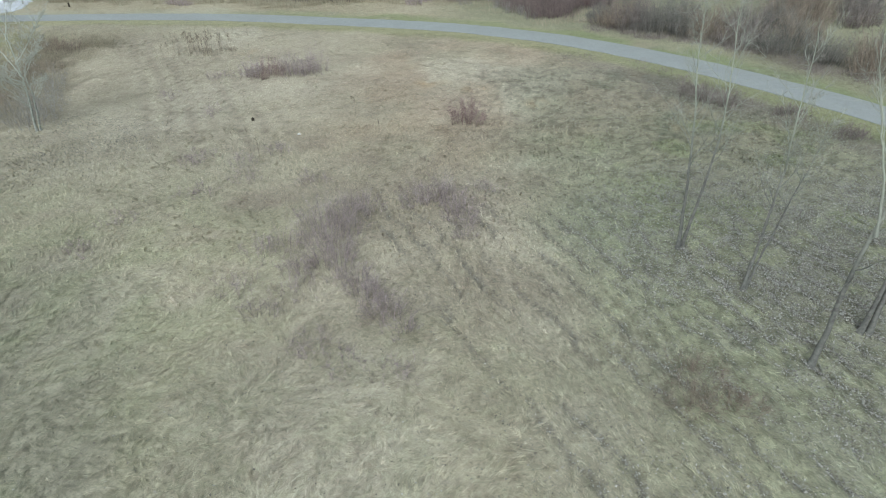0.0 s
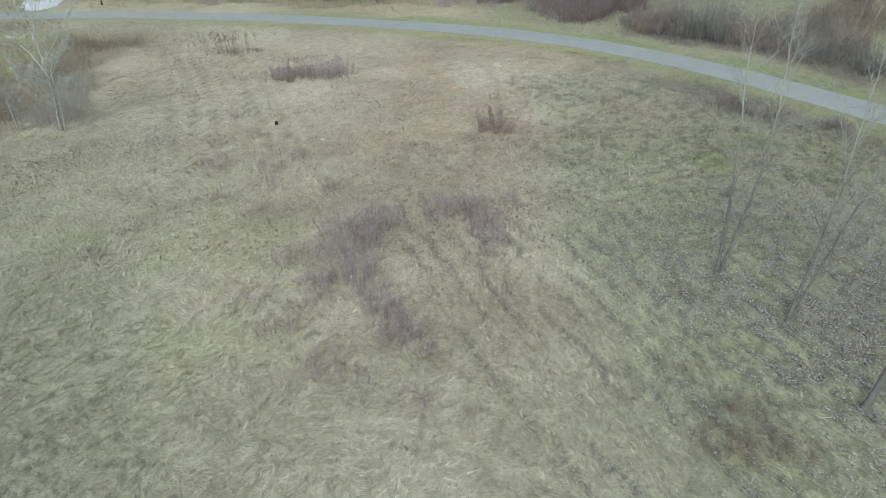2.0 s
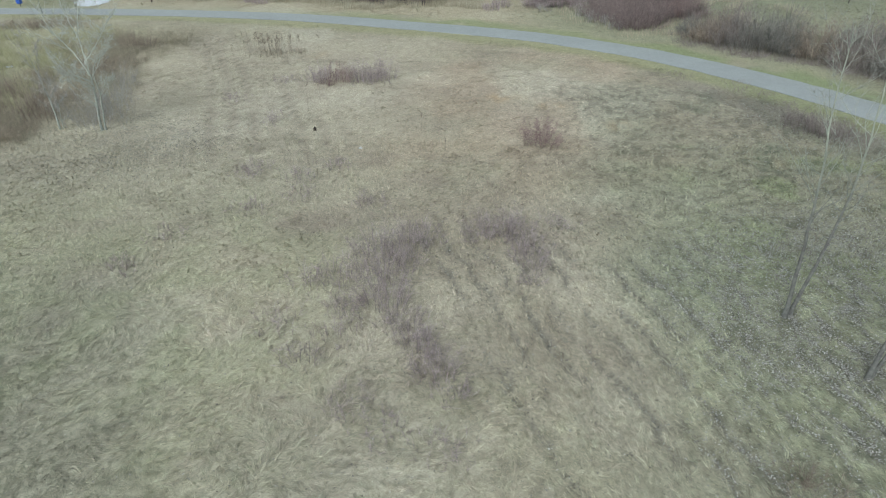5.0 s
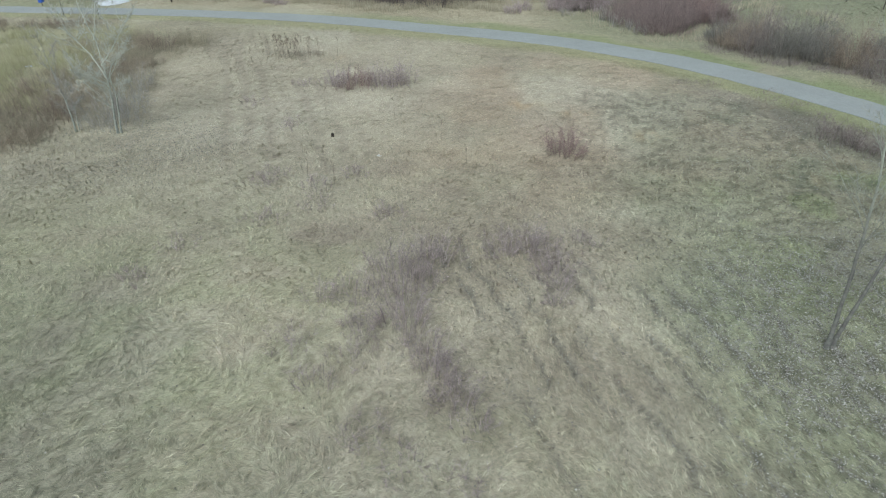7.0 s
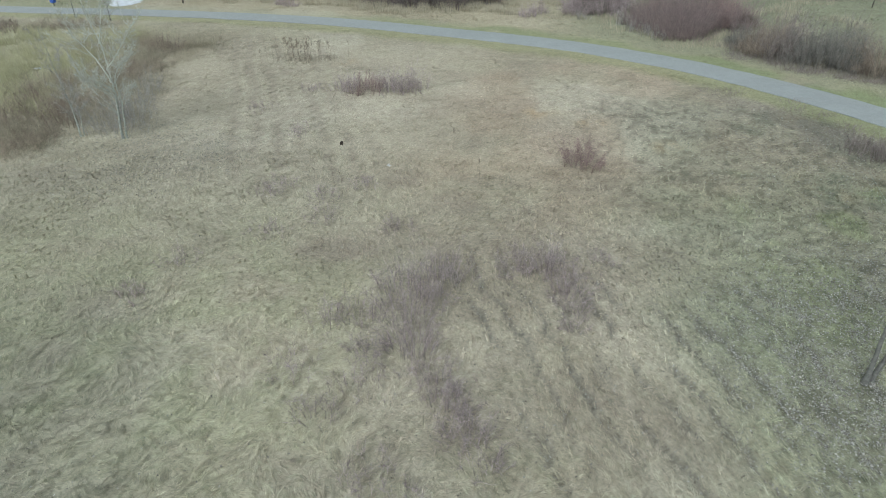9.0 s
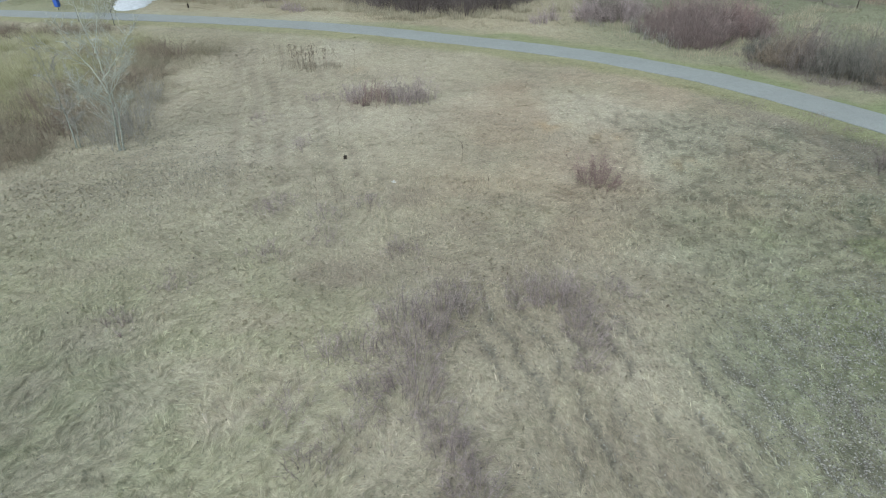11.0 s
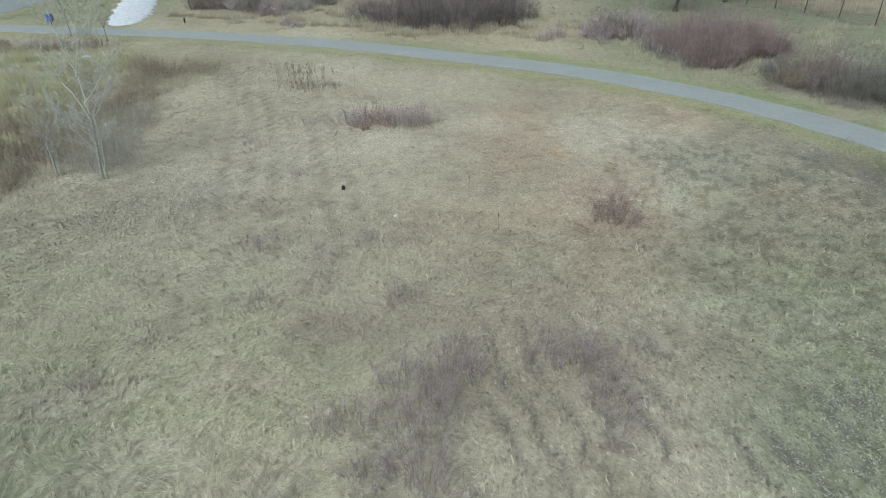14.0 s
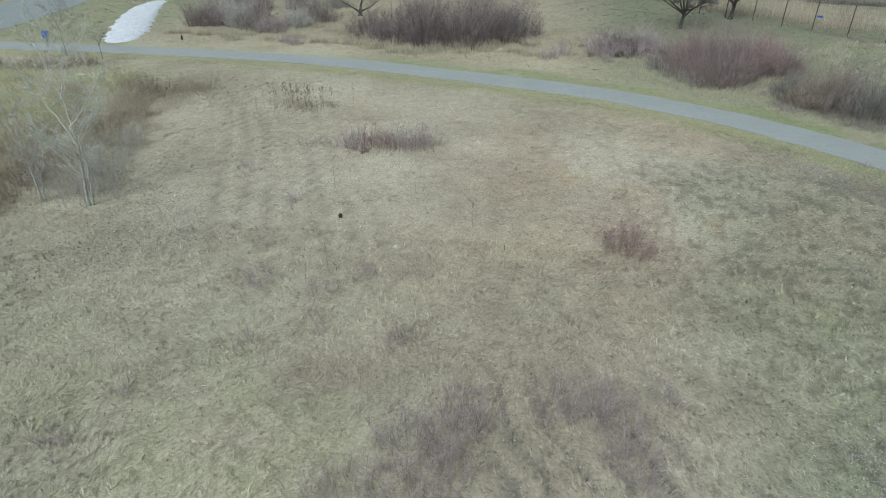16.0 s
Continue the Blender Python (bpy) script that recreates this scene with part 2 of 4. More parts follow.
def finer(points, steps=8):
    """Catmull-Rom points along a bent line."""
    p = np.array([points[0], *points, points[-1]], float)
    out = []
    for i in range(1, len(p) - 2):
        for s in np.arange(steps) / steps:
            out.append(0.5 * (2 * p[i] + (p[i + 1] - p[i - 1]) * s + (2 * p[i - 1] - 5 * p[i] + 4 * p[i + 1] - p[i + 2]) * s * s + (3 * p[i] - p[i - 1] - 3 * p[i + 1] + p[i + 2]) * s ** 3))
    return np.array(out + [p[-1]])


def off_line(x, y, line):
    """Distance to a bent line, positive on its left side going along it."""
    x, y = np.asarray(x, float), np.asarray(y, float)
    best, sign = np.full(x.shape, 1e9), np.ones(x.shape)
    for (ax, ay), (bx, by) in zip(line[:-1], line[1:]):
        dx, dy = bx - ax, by - ay
        s = np.clip(((x - ax) * dx + (y - ay) * dy) / (dx * dx + dy * dy), 0, 1)
        d = np.hypot(x - ax - s * dx, y - ay - s * dy)
        near = d < best
        best = np.where(near, d, best)
        sign = np.where(near, np.sign(dx * (y - ay) - dy * (x - ax)), sign)
    return best * sign


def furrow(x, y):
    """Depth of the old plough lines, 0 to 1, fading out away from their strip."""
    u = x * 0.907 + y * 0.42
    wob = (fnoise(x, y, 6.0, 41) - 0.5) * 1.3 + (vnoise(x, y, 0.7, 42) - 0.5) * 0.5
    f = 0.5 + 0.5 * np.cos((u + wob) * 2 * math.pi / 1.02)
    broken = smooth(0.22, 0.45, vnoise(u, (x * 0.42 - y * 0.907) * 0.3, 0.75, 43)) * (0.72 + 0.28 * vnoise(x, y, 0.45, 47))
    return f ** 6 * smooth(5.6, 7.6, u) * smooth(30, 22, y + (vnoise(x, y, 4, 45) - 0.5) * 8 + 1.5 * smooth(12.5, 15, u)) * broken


def lanes(x, y):
    """Faint old wheel and plough lines over the far meadow, along the same way."""
    u = x * 0.907 + y * 0.42
    f = 0.5 + 0.5 * np.cos((u + (fnoise(x, y, 6, 51) - 0.5) * 0.9) * 2 * math.pi / 1.25)
    n = 0.3 + 0.7 * smooth(0.3, 0.6, vnoise(u, (x * 0.42 - y * 0.907) * 0.3, 1.1, 53))
    return f ** 1.5 * n * smooth(-3.5, -0.5, u) * smooth(9, 3.5, u) * smooth(28, 34, y) * smooth(64, 57, y)


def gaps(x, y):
    """Openings between the coarse tufts on the side of the trees; tone() paints their shade."""
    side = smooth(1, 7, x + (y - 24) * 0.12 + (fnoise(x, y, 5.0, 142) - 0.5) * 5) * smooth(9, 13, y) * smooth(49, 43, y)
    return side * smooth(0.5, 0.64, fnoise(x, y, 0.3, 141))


def litter_zone(x, y):
    """Where dry leaves lie under the trees."""
    n = (fnoise(x, y, 6.0, 61) - 0.5) * 7
    pale = 0.1 * smooth(8.5, 3.5, np.hypot(x + 23.5, (y - 33) * 1.2) + n * 0.5)
    thin = 0.1 * smooth(7, 12, x + n) * smooth(48, 40, y + n)
    return np.maximum(np.maximum(pale, thin), smooth(2.6, 13.0, x + n * 0.9 - (y - 16) * 0.05) * smooth(30, 21, y + n))


def height(x, y):
    x, y = np.asarray(x, float), np.asarray(y, float)
    d = off_line(x, y, TRAIL)
    road = np.abs(off_line(x, y, ROADWAY))
    h = (fnoise(x, y, 9.0, 3) - 0.5) * 0.34 + (fnoise(x, y, 1.6, 5) - 0.5) * 0.075
    h = h - 0.15 * furrow(x, y) - 0.03 * lanes(x, y)
    flat = smooth(1.8, 5.0, np.abs(d)) * smooth(6.5, 10, road)
    rise = smooth(6, 30, np.where(d > 0, d, 0)) * smooth(-20, 15, x) * 1.0
    return h * flat + rise


def tone(x, y):
    """The meadow's colour on the plan, with some shade and haze painted in."""
    x, y = np.asarray(x, float), np.asarray(y, float)
    c = lambda *v: np.array(v)[None, :]
    w = lambda a: np.asarray(a)[:, None]
    straw, pale, dull = c(0.422, 0.384, 0.283), c(0.497, 0.457, 0.355), c(0.312, 0.27, 0.212)
    out = straw + (pale - straw) * w(smooth(0.45, 0.75, fnoise(x, y, 7.0, 11)))
    out = out + (dull - out) * w((0.6 * smooth(0.35, 0.75, vnoise(x, y, 3.0, 15)) + 0.4 * smooth(0.45, 0.75, fnoise(x, y, 1.5, 16))) * 0.55 * (1 - 0.7 * litter_zone(x, y)))
    russet = smooth(0.38, 0.66, fnoise(x, y, 5.0, 21)) * smooth(26, 33, y) * smooth(58, 50, y) * smooth(-12, -3, x)
    out = out + (c(0.42, 0.33, 0.24) - out) * w(russet * 0.4)
    worn = smooth(5, 11, x - (y - 28) * 0.42 + (fnoise(x, y, 5.0, 57) - 0.5) * 9) * smooth(23, 30, y)
    out = out + (c(0.30, 0.283, 0.205) - out) * w(worn * (0.06 + 0.55 * fnoise(x, y, 1.8, 58)))
    out = out + (c(0.28, 0.275, 0.2) - out) * w(0.7 * smooth(0.4, 0.7, fnoise(x, y, 2.2, 54)) * smooth(6, 12, x + (fnoise(x, y, 4.0, 56) - 0.5) * 7) * smooth(27, 33, y))
    for ox, oy, r in ((-0.8, 42.7, 0.9), (12.9, 32.7, 0.9), (15.0, 43.0, 1.2), (-16.5, 53.5, 0.9), (6.5, 38.0, 0.8), (2.6, 41.0, 0.8)):
        out = out + (c(0.45, 0.325, 0.18) - out) * w(0.6 * np.exp(-((x - ox) ** 2 + (y - oy) ** 2) / r ** 2) * smooth(0.3, 0.6, fnoise(x, y, 0.8, 59)))
    out = out + (pale - out) * w(0.1 * smooth(-9, -5, x) * smooth(6, 2, x) * smooth(21, 16, y))
    out = out + (pale - out) * w(0.4 * smooth(-3, -11, x) * smooth(24, 31, y) * smooth(62, 56, y))
    out = out + (c(0.36, 0.378, 0.245) - out) * w(0.55 * smooth(3, 8, x + (y - 20) * 0.3) * smooth(28, 21, y))
    out = out * (1 + w(smooth(14, 19, y) * smooth(31, 26, y) * smooth(-15, -8, x) * smooth(8, 3, x)) * c(0.016, -0.006, 0.008))
    # less red to the left: the greenish cast of haze, put into the colour
    out = out * (1 + w(smooth(-7, -14, x + (y - 30) * 0.3) * smooth(50, 36, y)) * c(-0.012, 0.0, 0.0))
    out = out * (1 + w(smooth(27, 34, y) * smooth(62, 56, y)) * c(0.015, -0.006, 0.004))
    weedy = smooth(0.42, 0.66, fnoise(x, y, 2.6, 67)) * smooth(-14, -10, x) * smooth(1, -3, x) * smooth(22, 25, y) * smooth(36, 31, y)
    out = out + (c(0.30, 0.255, 0.205) - out) * w(weedy * 0.5)
    out = out + (dull * 0.75 - out) * w(lanes(x, y) * (0.4 + 0.45 * vnoise(x, y, 0.6, 68)))
    out = out * w(0.98 + (fnoise(x, y, 0.5, 55) - 0.5) * 0.24)
    out = out + (c(0.29, 0.282, 0.215) - out) * w(0.55 * smooth(-8.5, -12.5, x + (fnoise(x, y, 4.0, 62) - 0.5) * 5 + (y - 12) * 0.35) * smooth(24, 17, y))
    out = out * (1 + 0.14 * w(smooth(-15, -11, x) * smooth(-4, -7, x) * smooth(13, 16, y) * smooth(26, 21, y)))
    green = smooth(0.5, 0.72, fnoise(x, y, 1.5, 27)) * smooth(26, 13, y)
    out = out + (c(0.385, 0.385, 0.25) - out) * w(green * 0.2)
    out = out * (1 + w(smooth(1, 6, x) * smooth(27, 22, y)) * c(-0.016, 0.008, -0.004))
    moss = smooth(0.52, 0.7, fnoise(x, y, 2.4, 28)) * smooth(7, 10, x) * smooth(19, 23, y) * smooth(38, 32, y)
    out = out + (c(0.30, 0.34, 0.165) - out) * w(moss * 0.4)
    out = out + (c(0.375, 0.395, 0.24) - out) * w(0.32 * smooth(0.5, 0.68, fnoise(x, y, 3.5, 29)) * smooth(-3, -9, x) * smooth(31, 22, y))
    out = out * (1 + w(smooth(2, 7, x + (fnoise(x, y, 4.0, 65) - 0.5) * 5) * smooth(18.5, 22, y) * smooth(36, 30, y) * (1 - litter_zone(x, y))) * c(-0.112, -0.055, -0.085))
    out = out * (1 + w(smooth(2, 7, x) * smooth(30, 35, y) * smooth(48, 43, y)) * c(-0.135, -0.1, -0.115))
    tuft = smooth(0.5, 0.66, fnoise(x, y, 1.1, 30)) * smooth(4, 7, x) * smooth(26, 21, y)
    out = out + (c(0.38, 0.378, 0.235) - out) * w(tuft * 0.18)
    lit = litter_zone(x, y) * (1 - 0.7 * moss) * (1 - 0.6 * tuft)
    out = out + (c(0.328, 0.316, 0.245) - out) * w(lit * 0.75)
    out = out * (1 + w(smooth(2, 8, x) * smooth(50, 42, y)) * c(-0.01, 0.0, -0.01))
    # shade between the tufts, painted into the tint of soil and blades alike
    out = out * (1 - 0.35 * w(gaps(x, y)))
    edge = smooth(-27.5, -30.5, x + (fnoise(x, y, 3.0, 63) - 0.5) * 4) * smooth(30, 33, y) * smooth(66, 60, y)
    out = out + (c(0.31, 0.265, 0.19) - out) * w(0.4 * edge)
    out = out + (c(0.41, 0.4, 0.255) - out) * w(0.6 * edge * smooth(-33, -38, x + (fnoise(x, y, 4.0, 64) - 0.5) * 5))
    d = off_line(x, y, TRAIL)
    verge = np.where(d > 0, smooth(5.2, 2.2, d + (fnoise(x, y, 3.0, 31) - 0.5) * 4), smooth(4.6, 2.8, -d + (fnoise(x, y, 2.0, 33) - 0.5) * 1.6))
    patch = smooth(0.12, 0.45, fnoise(x, y, 4.0, 35)) * smooth(-32, -6, x)
    olive = c(0.32, 0.312, 0.178) + (c(0.29, 0.305, 0.168) - c(0.32, 0.312, 0.178)) * w(np.where(d > 0, 1.0, 0.0))
    out = out + (olive - out) * w(verge * np.where(d > 0, 0.2 + 0.75 * patch, 0.8))
    out = out * (1 + w(verge * smooth(8, 16, x)) * c(-0.12, -0.08, -0.1))
    beyond = smooth(1, 3, d) * (1 - verge)
    out = out + (c(0.45, 0.385, 0.27) - out) * w(beyond * 0.5)
    out = out + (c(0.285, 0.287, 0.192) - out) * w(0.8 * beyond * smooth(-4, 8, x))
    out = out * (1 - 0.14 * w(beyond * smooth(72, 82, y)))
    out = out * (1 + w(beyond * smooth(0, 8, x) * smooth(60, 70, y)) * c(-0.17, -0.14, -0.15))
    tangle = smooth(4.2, 6.2, d + (fnoise(x, y, 2.0, 37) - 0.5) * 3) * smooth(13, 17, x) * smooth(12, 8, d)
    out = out + (c(0.215, 0.185, 0.15) - out) * w(0.75 * tangle)
    scrub = smooth(8.5, 5.5, -d + (fnoise(x, y, 2.0, 38) - 0.5) * 5) * smooth(3.2, 4.6, -d) * smooth(9, 14, x)
    out = out + (c(0.235, 0.21, 0.175) - out) * w(0.6 * scrub)
    out = out + (c(0.29, 0.305, 0.19) - out) * w(0.7 * smooth(-46, -53, x) * smooth(1, 2.5, d) * (0.4 + fnoise(x, y, 4.0, 39)))
    return out


# ---- ground, trail and road ----
def build_ground():
    far = np.array([6, 14, 30, 60, 120, 260, 600, 1300, 2600.0])
    xs = np.concatenate([-95 - far[::-1], np.arange(-95, -38, 1.0), np.arange(-38, -8, 0.5), np.arange(-8, 27, 0.2), np.arange(27, 50, 0.5), 50 + far])
    ys = np.concatenate([-4 - far[::-1], np.arange(-4, 6, 1.0), np.arange(6, 36, 0.25), np.arange(36, 116, 0.5), 116 + far])
    X, Y = np.meshgrid(xs, ys)
    x, y = X.ravel(), Y.ravel()
    z = height(x, y)
    i = (np.arange(len(ys) - 1)[:, None] * len(xs) + np.arange(len(xs) - 1)[None, :]).ravel()
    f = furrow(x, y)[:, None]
    # troughs run to bare soil, darkened to paint in the furrows' shade
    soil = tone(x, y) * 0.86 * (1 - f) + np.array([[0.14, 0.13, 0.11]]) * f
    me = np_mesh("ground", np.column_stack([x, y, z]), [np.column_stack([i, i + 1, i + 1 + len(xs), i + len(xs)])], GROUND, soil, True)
    tagged(put("ground", me), "pale dry meadow of matted winter grass over brown soil", "ground", kind="structure")


def build_strip(name, line, width, lift, mat, label, seed):
    """A paved strip with a low crown, worn edges and a real edge down into the ground."""
    pts = finer(line, 10)
    d = np.gradient(pts, axis=0)
    d /= np.linalg.norm(d, axis=1)[:, None]
    side = np.column_stack([-d[:, 1], d[:, 0]])
    rows = []
    for k, (s, z) in enumerate([(-1, -0.08), (-1, 0), (-0.5, 0.02), (0, 0.03), (0.5, 0.02), (1, 0), (1, -0.08)]):
        wob = (vnoise(pts[:, 0] * 1.0, pts[:, 1] + 50 * s, 0.9, seed) - 0.5) * 0.16 * (abs(s) == 1)
        p = pts + side * (s * width / 2 + wob * s)[:, None]
        rows.append(np.column_stack([p, np.full(len(p), lift + z)]))
    v = np.stack(rows, 1).reshape(-1, 3)
    n, m = len(pts), len(rows)
    f = [(i * m + k, i * m + k + 1, (i + 1) * m + k + 1, (i + 1) * m + k) for i in range(n - 1) for k in range(m - 1)]
    me = np_mesh(name, v, [np.array(f)[:, ::-1]], mat, flat=True)
    tagged(put(name, me), label, name, kind="structure")


build_ground()
build_strip("trail", TRAIL, TRAIL_WIDTH, 0.035, ASPHALT, "pale grey asphalt trail curving through the meadow", 71)
build_strip("road", ROADWAY, ROAD_WIDTH, 0.03, ROAD, "pale grey asphalt road beyond the meadow", 73)


# ---- grass, leaves ----
LOCKS = 0.17  # how much the locks of grass differ in colour


def in_sight(x, y):
    return (x > -(4.5 + 0.95 * np.maximum(y, 10))) & (x < 6.5 + 0.75 * np.maximum(y, 10))


def off_paving(x, y):
    return (np.abs(off_line(x, y, TRAIL)) > TRAIL_WIDTH / 2 - 0.12 + 0.22 * vnoise(x, y, 0.7, 91)) & (np.abs(off_line(x, y, ROADWAY)) > ROAD_WIDTH / 2)


def grass_band(name, y0, y1, per_m2, length, width, lift, label, per_lock=12, seed=1, straight=False):
    """A band of meadow grass: locks of fine blades, combed together, that lie over each other in swirling ways."""
    g = np.random.default_rng(seed)
    x0, x1 = -(4.5 + 0.95 * y1), 6.5 + 0.75 * y1
    n = int((x1 - x0) * (y1 - y0) * per_m2 / per_lock)
    tx, ty = g.uniform(x0, x1, n), g.uniform(y0, y1, n)
    keep = in_sight(tx, ty)
    keep &= g.random(n) > litter_zone(tx, ty) * 0.18
    keep &= g.random(n) > np.minimum(0.92, furrow(tx, ty) * 1.05 + lanes(tx, ty) * 0.5 + gaps(tx, ty) * 0.55)
    tx, ty = tx[keep], ty[keep]
    n = len(tx)
    flow = fnoise(tx, ty, 4.0, 87) * 9.0 + fnoise(tx, ty, 0.7, 89) * 5.0 + 0.4
    row = smooth(5.8, 8.0, tx * 0.907 + ty * 0.42) * smooth(29, 23, ty)
    way = np.where(g.random(n) < row * 0.85, -1.14 + math.pi * (g.random(n) < 0.4), flow + g.normal(0, 0.45, n))
    bend = g.normal(0, 0.5, n)
    d = off_line(tx, ty, TRAIL)
    mown = np.where(d > 0, smooth(4.5, 2.5, d), smooth(3.2, 1.8, -d))
    big = g.gamma(6, 1 / 6, n) * (0.84 + 0.32 * vnoise(tx, ty, 1.4, 83)) * (1 - 0.72 * mown)
    hue = np.clip(0.98 + g.normal(0, 1, (n, 1)) * (LOCKS * (0.78 + 0.56 * smooth(-8, 6, tx)) * (1 - 0.3 * smooth(28, 40, ty) - 0.3 * smooth(45, 75, ty)))[:, None], 0.5, 1.35) + g.normal(0, 0.015, (n, 3))
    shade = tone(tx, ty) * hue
    rep = lambda v: np.repeat(v, per_lock, 0)
    m = n * per_lock
    a = rep(way) + g.normal(0, 0.16, m)
    across, on = g.normal(0, 0.012 + length * 0.06, m), g.normal(0, length * 0.16, m)
    x = rep(tx) + np.cos(a) * on - np.sin(a) * across
    y = rep(ty) + np.sin(a) * on + np.cos(a) * across
    ok = off_paving(x, y)
    x, y, a, big, bend, shade = x[ok], y[ok], a[ok], rep(big)[ok], rep(bend)[ok], rep(shade)[ok]
    m = len(x)
    L = length * (0.7 + 0.6 * g.random(m)) * np.clip(big, 0.35, 1.5)
    up = lift * (0.3 + g.random(m)) * np.clip(big, 0.3, 1.7)
    w = width * (0.6 + 0.8 * g.random(m))
    z = height(x, y)
    dx, dy = np.cos(a), np.sin(a)
    bend = bend + g.normal(0, 0.15, m)
    ex, ey = np.cos(a + bend), np.sin(a + bend)
    p0 = np.column_stack([x, y, z - 0.02])
    p1 = np.column_stack([x + dx * L * 0.45, y + dy * L * 0.45, z + up])
    p2 = np.column_stack([x + dx * L * 0.45 + ex * L * 0.55, y + dy * L * 0.45 + ey * L * 0.55, z + up * (0.25 + 0.9 * g.random(m) ** 2)])
    s = np.column_stack([-dy * w / 2, dx * w / 2, g.normal(0, 0.25, m) * w])
    if straight:
        me = np_mesh(name, np.stack([p0 - s + (p1 - p0) * 0.3, p0 + s + (p1 - p0) * 0.3, p2], 1).reshape(-1, 3), [(np.arange(m) * 3)[:, None] + np.array([[0, 1, 2]])], GRASS, np.repeat(shade, 3, 0))
    else:
        v = np.stack([p0 - s * 0.6, p0 + s * 0.6, p1 - s, p1 + s, p2], 1).reshape(-1, 3)
        i = (np.arange(m) * 5)[:, None]
        me = np_mesh(name, v, [i + np.array([[0, 1, 3, 2]]), i + np.array([[2, 3, 4]])], GRASS, np.repeat(shade, 5, 0))
    tagged(put(name, me), label, "grass", kind="stuff")


def leaf_litter():
    """Curled dry leaves lying thick under the trees and along the furrows, thinner over the grass."""
    g = np.random.default_rng(15)
    n = 1500000
    x, y = g.uniform(-6, 34, n), g.uniform(7, 48, n)
    x, y = np.concatenate([x, g.uniform(-33, -14, n // 5)]), np.concatenate([y, g.uniform(25, 43, n // 5)])
    x, y = np.concatenate([x, g.uniform(-24, -6, n // 3)]), np.concatenate([y, g.uniform(8, 48, n // 3)])
    n = len(x)
    u = x * 0.907 + y * 0.42 + (fnoise(x, y, 6.0, 41) - 0.5) * 1.3
    z = litter_zone(x, y) * (1 - smooth(24, 17, y) * (0.5 - 0.5 * (0.5 + 0.5 * np.cos(u * 2 * math.pi / 1.02)) ** 1.5))
    thick = 0.1 + 0.3 * smooth(0.45, 0.66, fnoise(x, y, 0.6, 95)) + (0.35 + 0.5 * smooth(0.4, 0.66, fnoise(x, y, 0.8, 93))) * smooth(16, 21, y + x * 0.3) + 1.1 * furrow(x, y)
    thick = thick * (1 - 0.75 * smooth(0.5, 0.64, fnoise(x, y, 1.1, 30)) * smooth(26, 21, y))
    keep = in_sight(x, y) & (off_line(x, y, TRAIL) < -3 - 2 * vnoise(x, y, 1.5, 96)) & (g.random(n) < 0.95 * z * thick + 0.1 * furrow(x, y) + 0.006 * smooth(32, 26, y))
    x, y = x[keep], y[keep]
    m = len(x)
    size = g.uniform(0.016, 0.036, m)
    a = g.uniform(0, 2 * math.pi, m)
    dx, dy = np.cos(a) * size, np.sin(a) * size
    h = height(x, y) + g.uniform(0.05, 0.14, m)
    curl = g.uniform(-0.5, 0.9, m) * size
    tip = g.normal(0, 0.6, (m, 2)) * size[:, None]
    p = lambda u, w, q: np.column_stack([x + dx * u - dy * w, y + dy * u + dx * w, h + q])
    v = np.stack([p(-1.1, 0, tip[:, 0] * 0.6), p(-0.1, -0.6, curl + tip[:, 1] * 0.5), p(1.2, 0, -tip[:, 0] * 0.6), p(0.1, 0.6, curl - tip[:, 1] * 0.5)], 1).reshape(-1, 3)
    i = (np.arange(m) * 4)[:, None]
    k = (g.random(m) ** np.where(litter_zone(x, y) > 0.1, 1.0, 2.2))[:, None]
    tint = np.repeat(np.array([[0.13, 0.117, 0.1]]) * (1 - k) + np.array([[0.45, 0.437, 0.4]]) * k, 4, 0)
    me = np_mesh("leaf_litter", v, [i + np.array([[0, 1, 2]]), i + np.array([[0, 2, 3]])], LITTER, tint, flat=True)
    tagged(put("leaf_litter", me), "grey dry fallen leaves lying over the grass", "leaves", kind="stuff")


